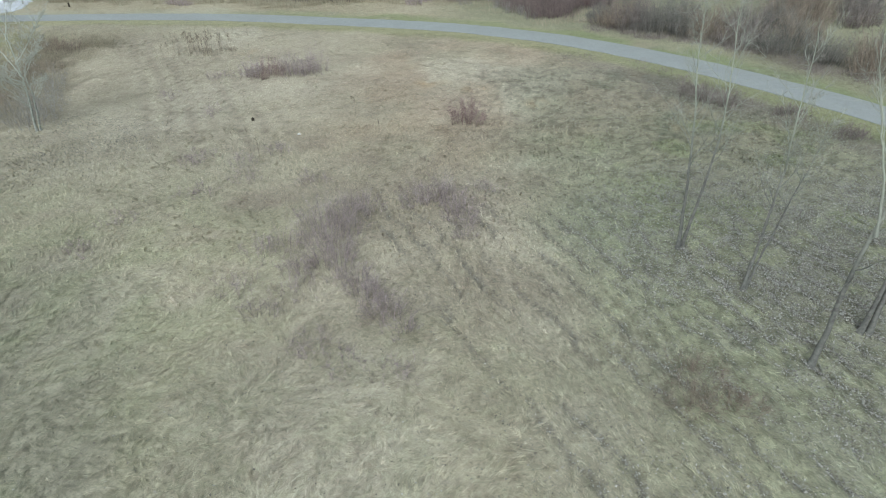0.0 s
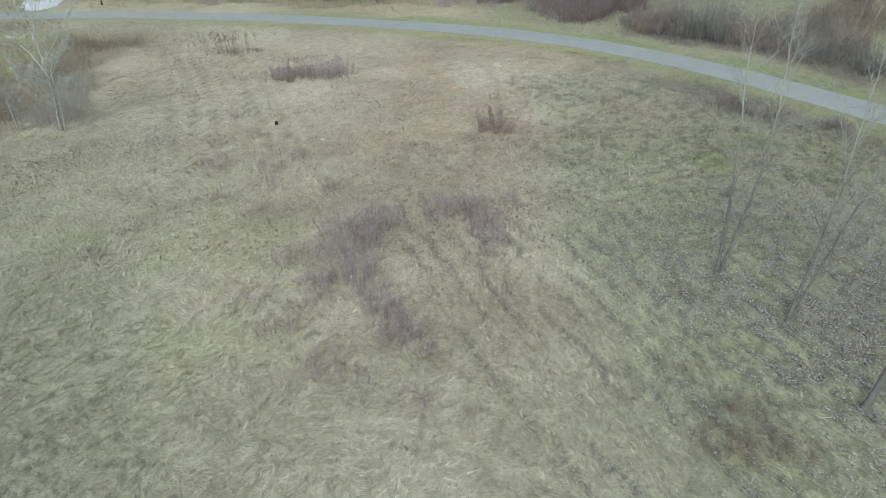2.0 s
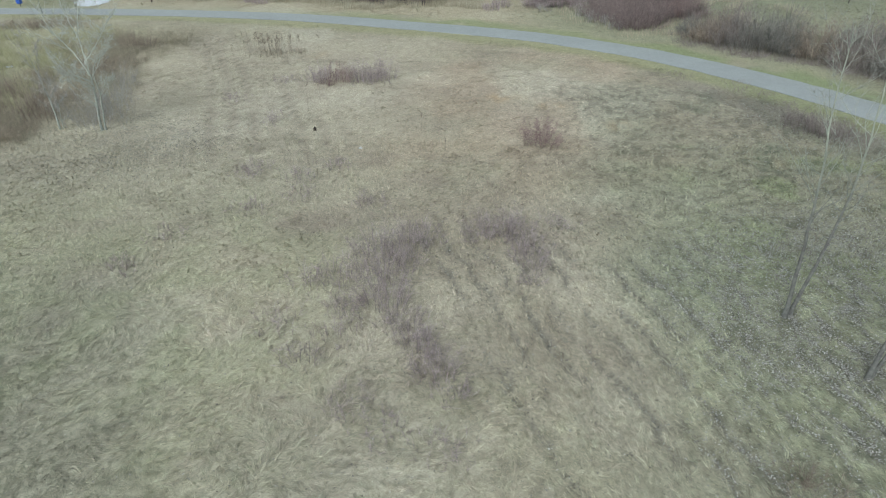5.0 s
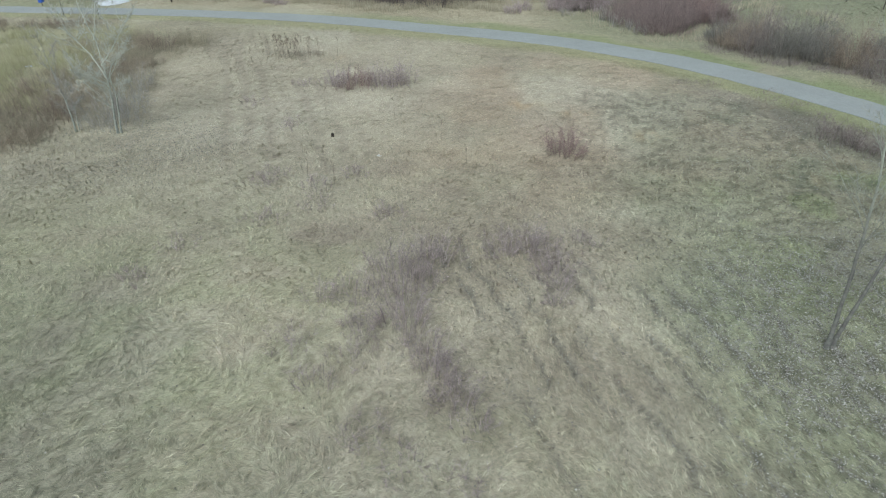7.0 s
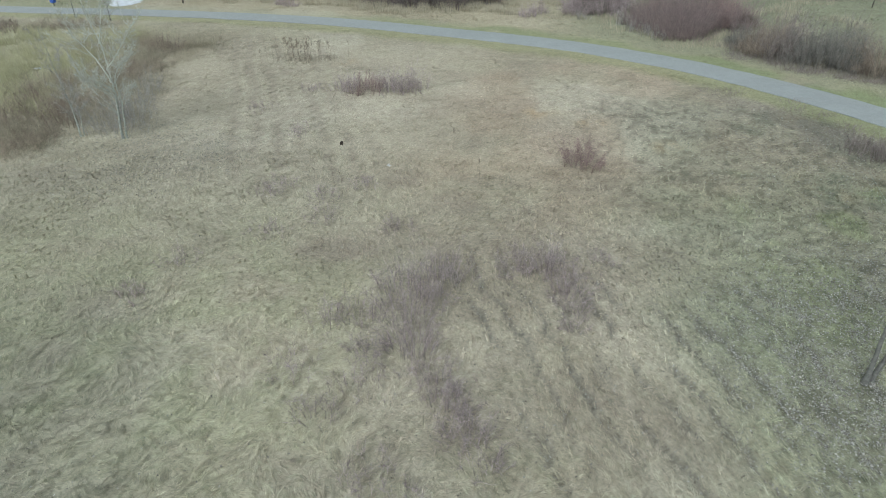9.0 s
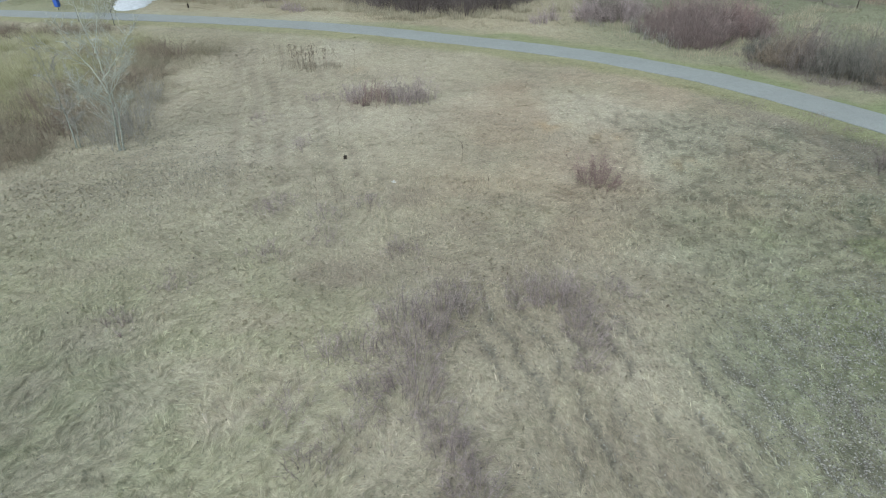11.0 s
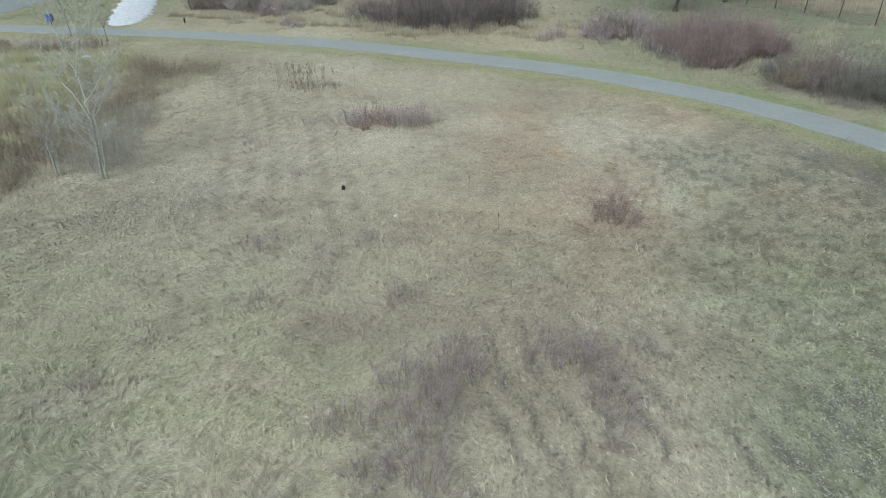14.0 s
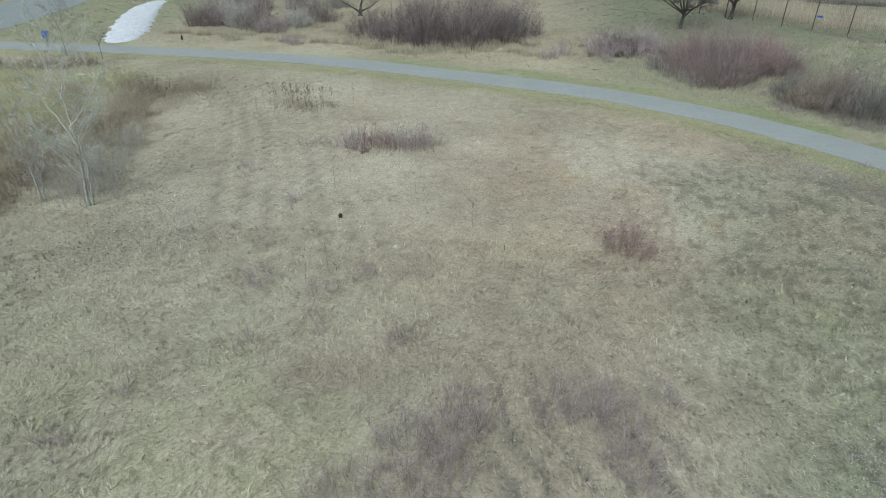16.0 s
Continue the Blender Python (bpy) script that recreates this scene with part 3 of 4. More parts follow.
# ---- shrubs ----
def shrub(name, x, y, rx, ry, tall, stems, twigs, mat, label, category="shrub", group="", lean=0.35, seed=0, stem_r=0.011, twig_r=0.0042, twig_len=0.45, up=0.55, near=0, stem_mat=None):
    """A leafless thicket: bent stems from a spread base, the first few of them parts of their own, and a crown of the rest and of fine twigs."""
    g = np.random.default_rng(1000 + seed)
    z0 = float(height(np.array([x]), np.array([y]))[0])
    base = tagged(new(name), label, category, group)
    base.location = (x, y, z0)
    a, r = g.uniform(0, 2 * math.pi, stems), g.random(stems) ** 0.62 * (0.75 + 0.6 * g.random(stems))
    lobe = 0.72 + 0.5 * vnoise(np.cos(a) * 1.3 + seed * 3.1, np.sin(a) * 1.3, 0.9, seed)
    bx, by = np.cos(a) * r * rx * lobe, np.sin(a) * r * ry * lobe
    bz = height(bx + x, by + y) - z0
    h = tall * (0.45 + 0.6 * g.random(stems) if near else 0.3 + 0.8 * g.random(stems) ** 0.8) * np.clip(1 - 0.5 * r ** 2, 0.25, 1) * (0.55 + 0.85 * vnoise(bx + x, by + y, 0.8, 9))
    ox, oy = np.cos(a) * r * lean * h + g.normal(0, 0.2, stems) * h, np.sin(a) * r * lean * h + g.normal(0, 0.2, stems) * h
    p0 = np.column_stack([bx, by, bz - 0.03])
    p1 = p0 + np.column_stack([ox * 0.35, oy * 0.35, h * 0.55])
    p2 = p0 + np.column_stack([ox, oy, h])
    sr = stem_r * (0.6 + 0.8 * g.random(stems))
    for i in range(near):
        v, q, t = spikes(p0[i:i + 1], p1[i:i + 1], p2[i:i + 1], sr[i:i + 1] * 1.2)
        put("stem", np_mesh("stem", v, [q, t], stem_mat or mat), base)
    k = (stems * g.random(twigs) ** 1.5).astype(int)
    s = g.uniform(0.12, 0.97, twigs) ** 0.8
    low = np.clip(s / 0.55, 0, 1)[:, None]
    high = np.clip((s - 0.55) / 0.45, 0, 1)[:, None]
    start = p0[k] + (p1 - p0)[k] * low + (p2 - p1)[k] * high
    way = (p2 - p0)[k]
    way /= np.linalg.norm(way, axis=1)[:, None]
    way = turned(way * up, 0.55, g)
    L = (twig_len * (0.4 + 0.9 * g.random(twigs)) * (1.15 - 0.5 * s))[:, None]
    mid = start + way * L * 0.5
    end = mid + turned(way + np.array([0, 0, 0.25]), 0.28, g) * L * 0.5
    v0, q0, t0 = spikes(p0[near:], p1[near:], p2[near:], sr[near:])
    v1, q1, t1 = spikes(start, mid, end, twig_r * (0.6 + 0.8 * g.random(twigs)), near == 0)
    faces = [q0, t0, t1 + len(v0)] + ([q1 + len(v0)] if len(q1) else [])
    tagged(put("crown", np_mesh("crown", np.concatenate([v0, v1]), faces, mat), base), kind="stuff")
    return base


# ---- trees ----
def tree(name, x, y, stems, limbs, twigs, bark, twig_mat, label, seed, category="tree", low=0.35, limb_len=0.32, twig_len=0.6, rise=0.55, twig_r=0.006, split=0.5, climb=0.10):
    """A leafless tree: one or more bent trunks (points in metres from the base), limbs that rise from them and fine twigs."""
    g = np.random.default_rng(3000 + seed)
    z0 = float(height(np.array([x]), np.array([y]))[0])
    base = tagged(new(name), label, category)
    base.location = (x, y, z0)
    starts, ways, lens = [], [], []
    for pts, r0 in stems:
        p = finer([(*q,) for q in pts], 6)
        p[1:, :2] += np.cumsum(g.normal(0, 0.016, (len(p) - 1, 2)), 0)
        p[0, 2] -= 0.1
        s = np.linspace(0, 1, len(p))
        rad = r0 * (1 - 0.94 * s ** 0.65)
        rad[0] *= 1.45
        rad[1] *= 1.15
        cut = int(len(p) * split) + 1 if pts[0][2] < 0.01 else 1
        v, f = tube(p[:cut + 1], rad[:cut + 1], 8)
        trunk = put("trunk", np_mesh("trunk", v, [f], bark, None, True), base)
        v, f = tube(p[cut:], rad[cut:], 7)
        put("leader", np_mesh("leader", v, [f], bark, None, True), trunk, "paler upper stem")
        tall = p[-1, 2]
        for j in range(limbs):
            u = low + (0.93 - low) * (j + g.random()) / limbs
            i = min(int(u * (len(p) - 1)), len(p) - 2)
            o = p[i] + (p[i + 1] - p[i]) * (u * (len(p) - 1) - i)
            a = g.uniform(0, 2 * math.pi)
            L = tall * limb_len * (0.5 + 0.8 * g.random()) * (1.15 - 0.65 * u)
            d = np.array([math.cos(a), math.sin(a), rise * (0.6 + 0.9 * g.random())])
            d /= np.linalg.norm(d)
            q = [o]
            for step in range(5):
                d = d + np.array([*g.normal(0, 0.13, 2), climb + g.normal(0, 0.07)])
                d /= np.linalg.norm(d)
                q.append(q[-1] + d * L / 5)
            q = np.array(q)
            lr = min(r0 * 0.28, max(0.006, r0 * 0.27 * (1.1 - u))) * np.linspace(1, 0.2, 6)
            v, f = tube(q, lr, 5)
            put("limb", np_mesh("limb", v, [f], bark, None, True), trunk)
            for k in range(5):
                starts.append(q[k + 1]); ways.append(d); lens.append(L)
        for k in range(len(p) // 2, len(p)):
            starts.append(p[k]); ways.append(np.array([0, 0, 1.0])); lens.append(tall * 0.12)
    starts, ways, lens = np.array(starts), np.array(ways), np.array(lens)
    k = g.integers(0, len(starts), twigs)
    w = turned(ways[k] * 0.8, 0.5, g)
    L = (twig_len * (0.35 + 0.9 * g.random(twigs)))[:, None] * np.clip(lens[k] / 1.5, 0.5, 1.4)[:, None]
    o = starts[k]
    m = o + w * L * 0.5
    e = m + turned(w + np.array([0, 0, 0.35]), 0.22, g) * L * 0.5
    k2 = g.integers(0, twigs, twigs * 2)
    w2 = turned(w[k2], 0.5, g)
    L2 = L[k2] * 0.45
    v1, q1, t1 = spikes(o, m, e, np.full(twigs, twig_r))
    v2, q2, t2 = spikes(m[k2], m[k2], m[k2] + (w2 + np.array([0, 0, 0.15])) * L2, np.full(twigs * 2, twig_r * 0.6), True)
    tagged(put("crown", np_mesh("crown", np.concatenate([v1, v2]), [q1, t1, t2 + len(v1)], twig_mat), base), kind="stuff")
    return base


TREE_LABEL = "bare grey-barked young tree among dry leaf litter"
tree("bare_tree", 9.4, 20.2, [([(0, 0, 0), (-0.05, 0.1, 2.5), (-0.2, 0.1, 5), (-0.6, 0.1, 7.5), (-0.75, 0, 9.6)], 0.085), ([(0.22, 0.1, 0), (0.5, 0.1, 2.4), (0.75, 0.2, 5), (0.6, 0.2, 7.2), (0.5, 0.2, 9.3)], 0.08)], 18, 700, BARK_GREY, TWIG_PALE, TREE_LABEL, 1, rise=1.1, limb_len=0.26, low=0.34, twig_r=0.0048)
tree("bare_tree", 10.85, 17.45, [([(0, 0, 0), (0.15, 0.1, 2.2), (0.25, 0.2, 4.8), (0.1, 0.1, 7), (-0.1, 0, 9.2)], 0.085), ([(0.12, 0.05, 0), (0.7, 0.3, 2.4), (1.2, 0.5, 4.5), (1.5, 0.6, 6.2)], 0.055)], 17, 700, BARK_GREY, TWIG_PALE, TREE_LABEL, 2, rise=1.1, limb_len=0.26, low=0.34, twig_r=0.0048)
tree("bare_tree", 11.25, 13.5, [([(0, 0, 0), (0.12, 0, 2.4), (0.3, 0, 5.0), (0.75, 0.1, 7.0), (1.2, 0.2, 10.4)], 0.115), ([(0.3, 0, 4.9), (0.1, 0.1, 6.2), (-0.5, 0.1, 7.8), (-1.0, 0.2, 9.2), (-1.3, 0.2, 10.8)], 0.05)], 11, 380, BARK_GREY, TWIG_PALE, TREE_LABEL, 3, rise=1.2, limb_len=0.26, low=0.3, twig_r=0.0048)
tree("bare_tree", 13.85, 14.8, [([(0, 0, 0), (0.1, 0.1, 2.4), (0.3, 0.1, 5), (0.2, 0.3, 8.5)], 0.115), ([(-0.25, 0.15, 0), (-0.1, 0.2, 2.4), (0.1, 0.4, 5.0), (-0.3, 0.5, 8)], 0.10)], 10, 320, BARK_GREY, TWIG_PALE, TREE_LABEL, 4, rise=1.2, limb_len=0.26, twig_r=0.0048)
tree("pale_bare_tree", -25.1, 36.1, [
    ([(0, 0, 0), (0.15, 0, 1.2), (0.35, 0, 2.4), (0.4, 0, 3.5), (0.35, 0.1, 5.3), (0.1, 0.1, 6.7), (-0.05, 0.1, 8.2), (-0.1, 0.1, 9.8)], 0.085),
    ([(0.18, 0.1, 0), (0.42, 0.12, 1.2), (0.55, 0.1, 2.4), (0.62, 0.05, 3.4), (1.0, 0, 4.1), (1.6, 0.0, 4.6), (2.7, 0.1, 5.2)], 0.062),
    ([(0.38, 0, 3.5), (-0.15, 0, 4.7), (-0.7, 0.1, 5.4), (-1.25, 0.1, 6.1), (-1.5, 0.1, 7.2)], 0.052),
    ([(0.38, 0, 4.2), (1.0, 0.1, 4.8), (1.6, 0.1, 5.4), (2.2, 0.2, 6.1), (3.0, 0.2, 6.9)], 0.048),
    ([(0.3, 0.1, 5.6), (0.6, 0.4, 6.6), (0.8, 0.7, 7.8), (0.9, 0.8, 8.8)], 0.032),
    ([(0.36, 0, 3.0), (-0.4, -0.2, 3.5), (-1.0, -0.3, 3.4), (-1.3, -0.4, 2.7)], 0.034),
    ([(0.35, 0, 2.6), (0.1, -0.8, 3.6), (-0.2, -1.3, 4.8)], 0.032),
    ([(0.38, 0, 3.2), (0.8, 0.9, 4.2), (0.9, 1.6, 5.6)], 0.032),
    ([(0.5, 0.1, 2.0), (1.2, -0.2, 2.9), (1.9, -0.3, 3.3)], 0.028),
    ([(0.2, 0, 1.4), (-0.5, 0.1, 2.4), (-1.3, 0.2, 3.4), (-1.9, 0.3, 4.6)], 0.028)],
    15, 3600, BARK_PALE, TWIG_ASH, "pale-barked leafless tree at the edge of brown brush", 5, low=0.2, limb_len=0.26, split=0.3, twig_len=0.5, twig_r=0.0085)
tree("bare_tree", -27.9, 36.1, [([(0, 0, 0), (-0.02, 0.05, 1.2), (-0.1, 0.1, 2.4), (-0.3, 0.2, 4.0), (-0.5, 0.3, 6.2)], 0.07), ([(0.15, 0.1, 0), (0.3, 0.2, 1.4), (0.2, 0.3, 3.2)], 0.04)], 14, 1100, BARK_ASH, TWIG_GREY, "slender leafless tree leaning over brown brush", 6, low=0.2)

BUSH = "leafless mauve-grey shrub in the dry grass"
MEADOW_SHRUBS = [(-5.3, 22.9, 1.1, 0.9, 1.5, 800), (-4.0, 23.7, 1.0, 0.9, 1.6, 800), (-4.2, 22.3, 0.8, 0.9, 1.5, 650), (-4.7, 21.2, 1.0, 1.1, 1.7, 1250), (-6.4, 21.4, 0.9, 0.8, 1.1, 480),
                 (-4.3, 19.7, 0.9, 0.9, 1.5, 850), (-5.7, 19.6, 0.8, 0.7, 1.0, 420), (-3.3, 18.6, 0.8, 0.7, 1.1, 520), (-2.8, 17.4, 0.8, 0.8, 1.2, 620), (-2.1, 16.6, 0.8, 0.7, 1.1, 600), (-1.5, 15.7, 0.6, 0.5, 0.8, 260), (-6.5, 16.7, 0.8, 0.7, 0.8, 220),
                 (-1.0, 25.1, 0.9, 0.8, 1.5, 900), (0.1, 25.0, 0.9, 0.8, 1.5, 800), (0.8, 23.6, 0.8, 0.8, 1.5, 800), (1.0, 22.2, 0.5, 0.7, 1.1, 450)]
for k, (x, y, rx, ry, h, tw) in enumerate(MEADOW_SHRUBS):
    shrub("shrub", x, y, rx, ry, h, 22 + tw // 18, int(tw * (0.8 if y > 20.5 else 0.88)), TWIG_MAUVE, BUSH, group="shrubs in the meadow", seed=k, near=16, stem_r=0.0075, twig_r=0.0048, lean=0.6, twig_len=0.42, up=0.4, stem_mat=TWIG_DUSK)
shrub("shrub", 1.75, 35.3, 1.2, 1.0, 2.0, 56, 1450, TWIG_RUST, "small reddish-brown leafless shrub in the dry grass", group="shrubs in the meadow", seed=20, near=14, stem_r=0.009, twig_r=0.0048, lean=0.6, up=0.3)
for k, (x, y, h) in enumerate([(-13.9, 45.8, 1.4), (-12.5, 45.5, 1.6), (-11.0, 45.8, 2.0), (-9.6, 46.2, 2.6)]):
    shrub("shrub", x, y, 1.25, 1.15, h * 0.95, 80, 900, TWIG_RUST if k == 1 else TWIG_MAUVE, "low wide mauve-grey leafless shrub in the dry grass", group="low shrubs in the meadow", seed=30 + k, near=8, stem_r=0.011, twig_r=0.0058)
for k, (x, y) in enumerate([(7.0, 12.2), (8.3, 12.1), (7.6, 13.3)]):
    shrub("bramble", x, y, 0.9, 0.7, 0.6, 60, 620, TWIG_BROWN, "low tangled brown bramble over leaf litter", group="brambles", seed=40 + k, lean=0.8, near=10, stem_r=0.006, twig_r=0.0032)
for k, (x, y, h) in enumerate([(-10.0, 28.2, 0.8), (-13.2, 30.9, 0.7), (-14.8, 24.2, 0.5), (-10.6, 29.8, 0.7), (-13.4, 30.0, 0.7), (-3.4, 14.1, 0.5), (-15.4, 21.5, 0.5), (-1.5, 13.8, 0.5), (-14.6, 37.5, 0.9), (-16.5, 45.5, 0.9), (-18.5, 41.5, 0.8), (-7.6, 21.0, 0.9), (-8.0, 18.6, 0.7), (-5.6, 18.0, 0.9), (-3.6, 25.0, 0.9), (2.0, 26.0, 0.8), (-4.6, 15.0, 0.7), (-9.0, 31.5, 0.7), (-6.5, 27.6, 0.6), (-12.0, 26.6, 0.6)]):
    shrub("sapling", x, y, 0.9, 0.8, h, 30, 210, TWIG_MAUVE, "sparse mauve-grey leafless saplings in the dry grass", group="saplings in the meadow", seed=180 + k, near=6, lean=0.2, stem_r=0.0065, twig_r=0.0045)
for k, (x, y, h) in enumerate([(7.5, 65.2, 2.6), (8.6, 63.8, 2.0), (9.4, 62.6, 1.6), (3.2, 69.8, 1.2), (6.4, 67.8, 1.8)]):
    shrub("sapling", x, y, 0.6, 0.5, h, 14, 120, TWIG_GREY, "thin pale leafless sapling before the red shrubs", group="saplings beyond the trail", seed=260 + k, near=4, lean=0.25, stem_r=0.016, twig_r=0.009, twig_len=0.6)
for k, (x, y, h) in enumerate([(17.0, 37.2, 1.4), (18.0, 36.2, 1.2), (16.4, 38.6, 1.0), (21.0, 34.4, 0.8), (22.6, 30.8, 0.7)]):
    shrub("shrub", x, y, 0.9, 0.75, h, 60, 560, TWIG_DUSK, "grey-mauve leafless shrub near the trail", group="shrubs near the trail", seed=200 + k, near=8, stem_r=0.013, twig_r=0.007)

for k, (x, y, h) in enumerate([(-25.2, 37.2, 1.4), (-26.2, 38.6, 1.9), (-26.0, 36.7, 2.4), (-27.0, 37.4, 2.4), (-28.0, 39.4, 2.2)]):
    shrub("shrub", x, y, 1.4, 1.1, h, 34, 230, TWIG_GREY, "sparse grey leafless shrub under the pale tree", group="grey shrubs under the pale tree", seed=240 + k, near=8, stem_r=0.009, twig_r=0.005, twig_len=0.6)

for k, (x, y, h) in enumerate([(-27.6, 41.5, 1.8), (-28.2, 43.8, 2.0), (-26.5, 40.0, 1.5)]):
    shrub("shrub", x, y, 1.4, 1.2, h, 45, 420, TWIG_GREY, "mauve-grey leafless shrub at the edge of brown brush", group="mauve shrubs at the meadow's edge", seed=300 + k, near=8, stem_r=0.009, twig_r=0.0055, twig_len=0.6)

FAR = "tall dark leafless thicket beyond the trail"
for k, (x, y, h) in enumerate([(-22.0, 79.5, 3.0), (-18.4, 77.2, 4.4), (-14.6, 75.6, 5.6), (-11.2, 75.8, 5.6), (-8.2, 78.0, 5.0), (-16.4, 81.5, 6.0), (-11, 81.5, 6.2), (-6.2, 80.5, 4.4)]):
    shrub("thicket", x, y, 2.5, 2.0, h, 120, 2500, TWIG_DARK, FAR, group="thickets beyond the trail", seed=50 + k, stem_r=0.026, twig_r=0.012, twig_len=1.3, lean=0.5, up=0.4)
for k, (x, y, h) in enumerate([(-45.5, 84.0, 3.4), (-43.0, 84.5, 3.4), (-40.2, 84.2, 2.8), (-37.6, 83, 2.2), (-35.2, 82, 1.8), (-33, 85, 2.0), (-31, 88.5, 2.6), (-40.5, 89, 3.4), (-46, 90, 3.4), (-44, 97, 4), (-38, 98, 4.2), (-33, 100, 4.2), (-48, 101, 4)]):
    shrub("thicket", x, y, 1.8, 1.5, h * 1.25, 110, 1900, (TWIG_DUSK, TWIG_MAUVE, TWIG_GREY)[k % 3], "grey-mauve leafless thicket beyond the trail", group="thickets beyond the trail", seed=60 + k, stem_r=0.024, twig_r=0.012, twig_len=0.9)
RED = "dense reddish-purple upright leafless shrub beyond the trail"
for k, (x, y, h) in enumerate([(2.6, 72.2, 2.4), (4.2, 72.6, 2.9), (5.8, 72.0, 3.0), (3.4, 74.4, 2.6), (6.8, 73.6, 2.6)]):
    shrub("mauve_shrub", x, y, 1.3 + 0.2 * (k % 3), 1.2, h, 150, 2300, TWIG_DUSK if k % 2 else TWIG_MAUVE, "dusky mauve leafless shrub in tall dry grass", group="mauve shrubs beyond the trail", seed=76 + k, stem_r=0.016, twig_r=0.0085, twig_len=0.8, lean=0.5, up=0.6)
for k, (x, y, h) in enumerate([(8.4, 67.8, 3.0), (9.4, 65.6, 3.6), (10.6, 63.4, 4.0), (12.0, 63.0, 3.9), (11.2, 66.4, 4.6), (13.2, 65.2, 4.3), (10.2, 69.2, 3.9), (12.8, 68.4, 4.2), (14.8, 66.8, 3.6), (16.0, 68.2, 3.0), (16.8, 65.6, 2.6)]):
    wide = 1.4 + 0.2 * (k * 5 % 4)
    shrub("red_shrub", x, y, wide, 1.35, h, 170, 2700, TWIG_RUST if k in (6, 8, 9) else TWIG_RED, RED, group="red shrubs beyond the trail", seed=80 + k, stem_r=0.016, twig_r=0.0085, twig_len=0.9, lean=0.45, up=0.7)
for k, (x, y, h) in enumerate([(15.8, 60.2, 1.9), (16.6, 58.2, 2.3), (18.2, 56.8, 2.6), (19.6, 55.4, 2.8), (21.4, 54.2, 3.0), (23.4, 53.0, 3.0), (25.2, 50.6, 3.0), (26.8, 47.8, 3.0), (28.6, 44.8, 3.0), (30.4, 41.6, 3.0), (32.2, 38.6, 3.0), (22.5, 57.5, 3.0), (26.5, 55, 3.0), (29.6, 50, 3.0), (18.4, 59.8, 2.6), (33.4, 44.4, 3.0), (30, 55, 3), (34, 56, 3.0), (36.5, 53.5, 3.0), (38.5, 57, 3.2), (35, 60, 3.0), (32, 58, 2.8)]):
    h, wide = h * (0.94 + 0.12 * (k * 7 % 4)), 1.4 + 0.2 * (k * 5 % 4)
    shrub("brush", x, y, wide, 1.35, h, 170, 2500, (TWIG_OLIVE, TWIG_BROWN, TWIG_DUSK, TWIG_OLIVE)[k % 4], "dense brown-mauve leafless brush beside the trail", group="brush beyond the trail", seed=100 + k, stem_r=0.015, twig_r=0.0085, twig_len=0.75, lean=0.45, up=0.65)
for k, (x, y) in enumerate([(-30.2, 34.2), (-32.0, 35.5), (-30.6, 37.6), (-31, 40.5), (-30.2, 43.5), (-32, 46), (-31.8, 49), (-33.5, 51.5), (-33, 54.5), (-35.5, 56), (-30.5, 56.5), (-34.5, 41), (-36, 45), (-37.5, 50), (-33.5, 37), (-40, 54), (-38, 57.5)]):
    shrub("brush", x, y, 1.8, 1.7, 1.3 + 0.5 * (k % 3), 110, 1500, (TWIG_TAN, REED if x > -34 else REED_OLIVE, TWIG_BROWN)[k % 3], "dry brown leafless brush at the meadow's edge", group="brush at the meadow's edge", seed=130 + k, stem_r=0.011, twig_r=0.006, twig_len=0.7)
for k, (x, y) in enumerate([(-53.5, 60.5), (-51, 61.8), (-48.5, 62.2), (-55.5, 62.5), (-46, 63.5)]):
    shrub("brush", x, y, 1.6, 1.2, 1.2, 80, 650, TWIG_BROWN, "low grey leafless brush before the trail", group="low brush before the trail", seed=160 + k, stem_r=0.014, twig_r=0.009, twig_len=0.6)
for k, (x, y, h) in enumerate([(-2.3, 71.0, 1.5), (-1.2, 72.5, 1.3), (-31.0, 76.2, 1.2), (-29.2, 75.0, 1.0)]):
    shrub("shrub", x, y, 0.9, 0.7, h, 60, 380, TWIG_MAUVE, "small leafless shrub in tall dry grass", group="small shrubs beyond the trail", seed=170 + k, stem_r=0.016, twig_r=0.01, up=1.0)


# ---- tall dry grass, reeds and weeds ----
def clumps(name, spots, tall, count, spread, r, mat, label, category, seed, lean=0.22, group="", kind=""):
    """Upright tufts of dry stems, one thing to a clump."""
    for k, (x, y) in enumerate(spots):
        g = np.random.default_rng(5000 + seed + k)
        z0 = float(height(np.array([x]), np.array([y]))[0])
        px, py = g.normal(0, spread, count), g.normal(0, spread * 0.7, count)
        p0 = np.column_stack([px, py, height(px + x, py + y) - z0 - 0.03])
        h = tall * (0.5 + 0.6 * g.random(count))
        o = g.normal(0, lean, (count, 2)) * h[:, None]
        p1 = p0 + np.column_stack([o * 0.3, h * 0.6])
        p2 = p0 + np.column_stack([o, h])
        v, q, t = spikes(p0, p1, p2, r * (0.6 + 0.8 * g.random(count)), True)
        ob = put(name, np_mesh(name, v, [t], mat))
        ob.location = (x, y, z0)
        tagged(ob, label, category, group, kind)


def along(points, step, jitter, seed):
    g = np.random.default_rng(seed)
    p = finer(points, 12)
    out, left = [], 0.0
    for a, b in zip(p[:-1], p[1:]):
        left -= float(np.hypot(*(b - a)))
        if left <= 0:
            out.append((float(a[0] + g.normal(0, jitter)), float(a[1] + g.normal(0, jitter))))
            left = step * (0.6 + 0.8 * g.random())
    return out


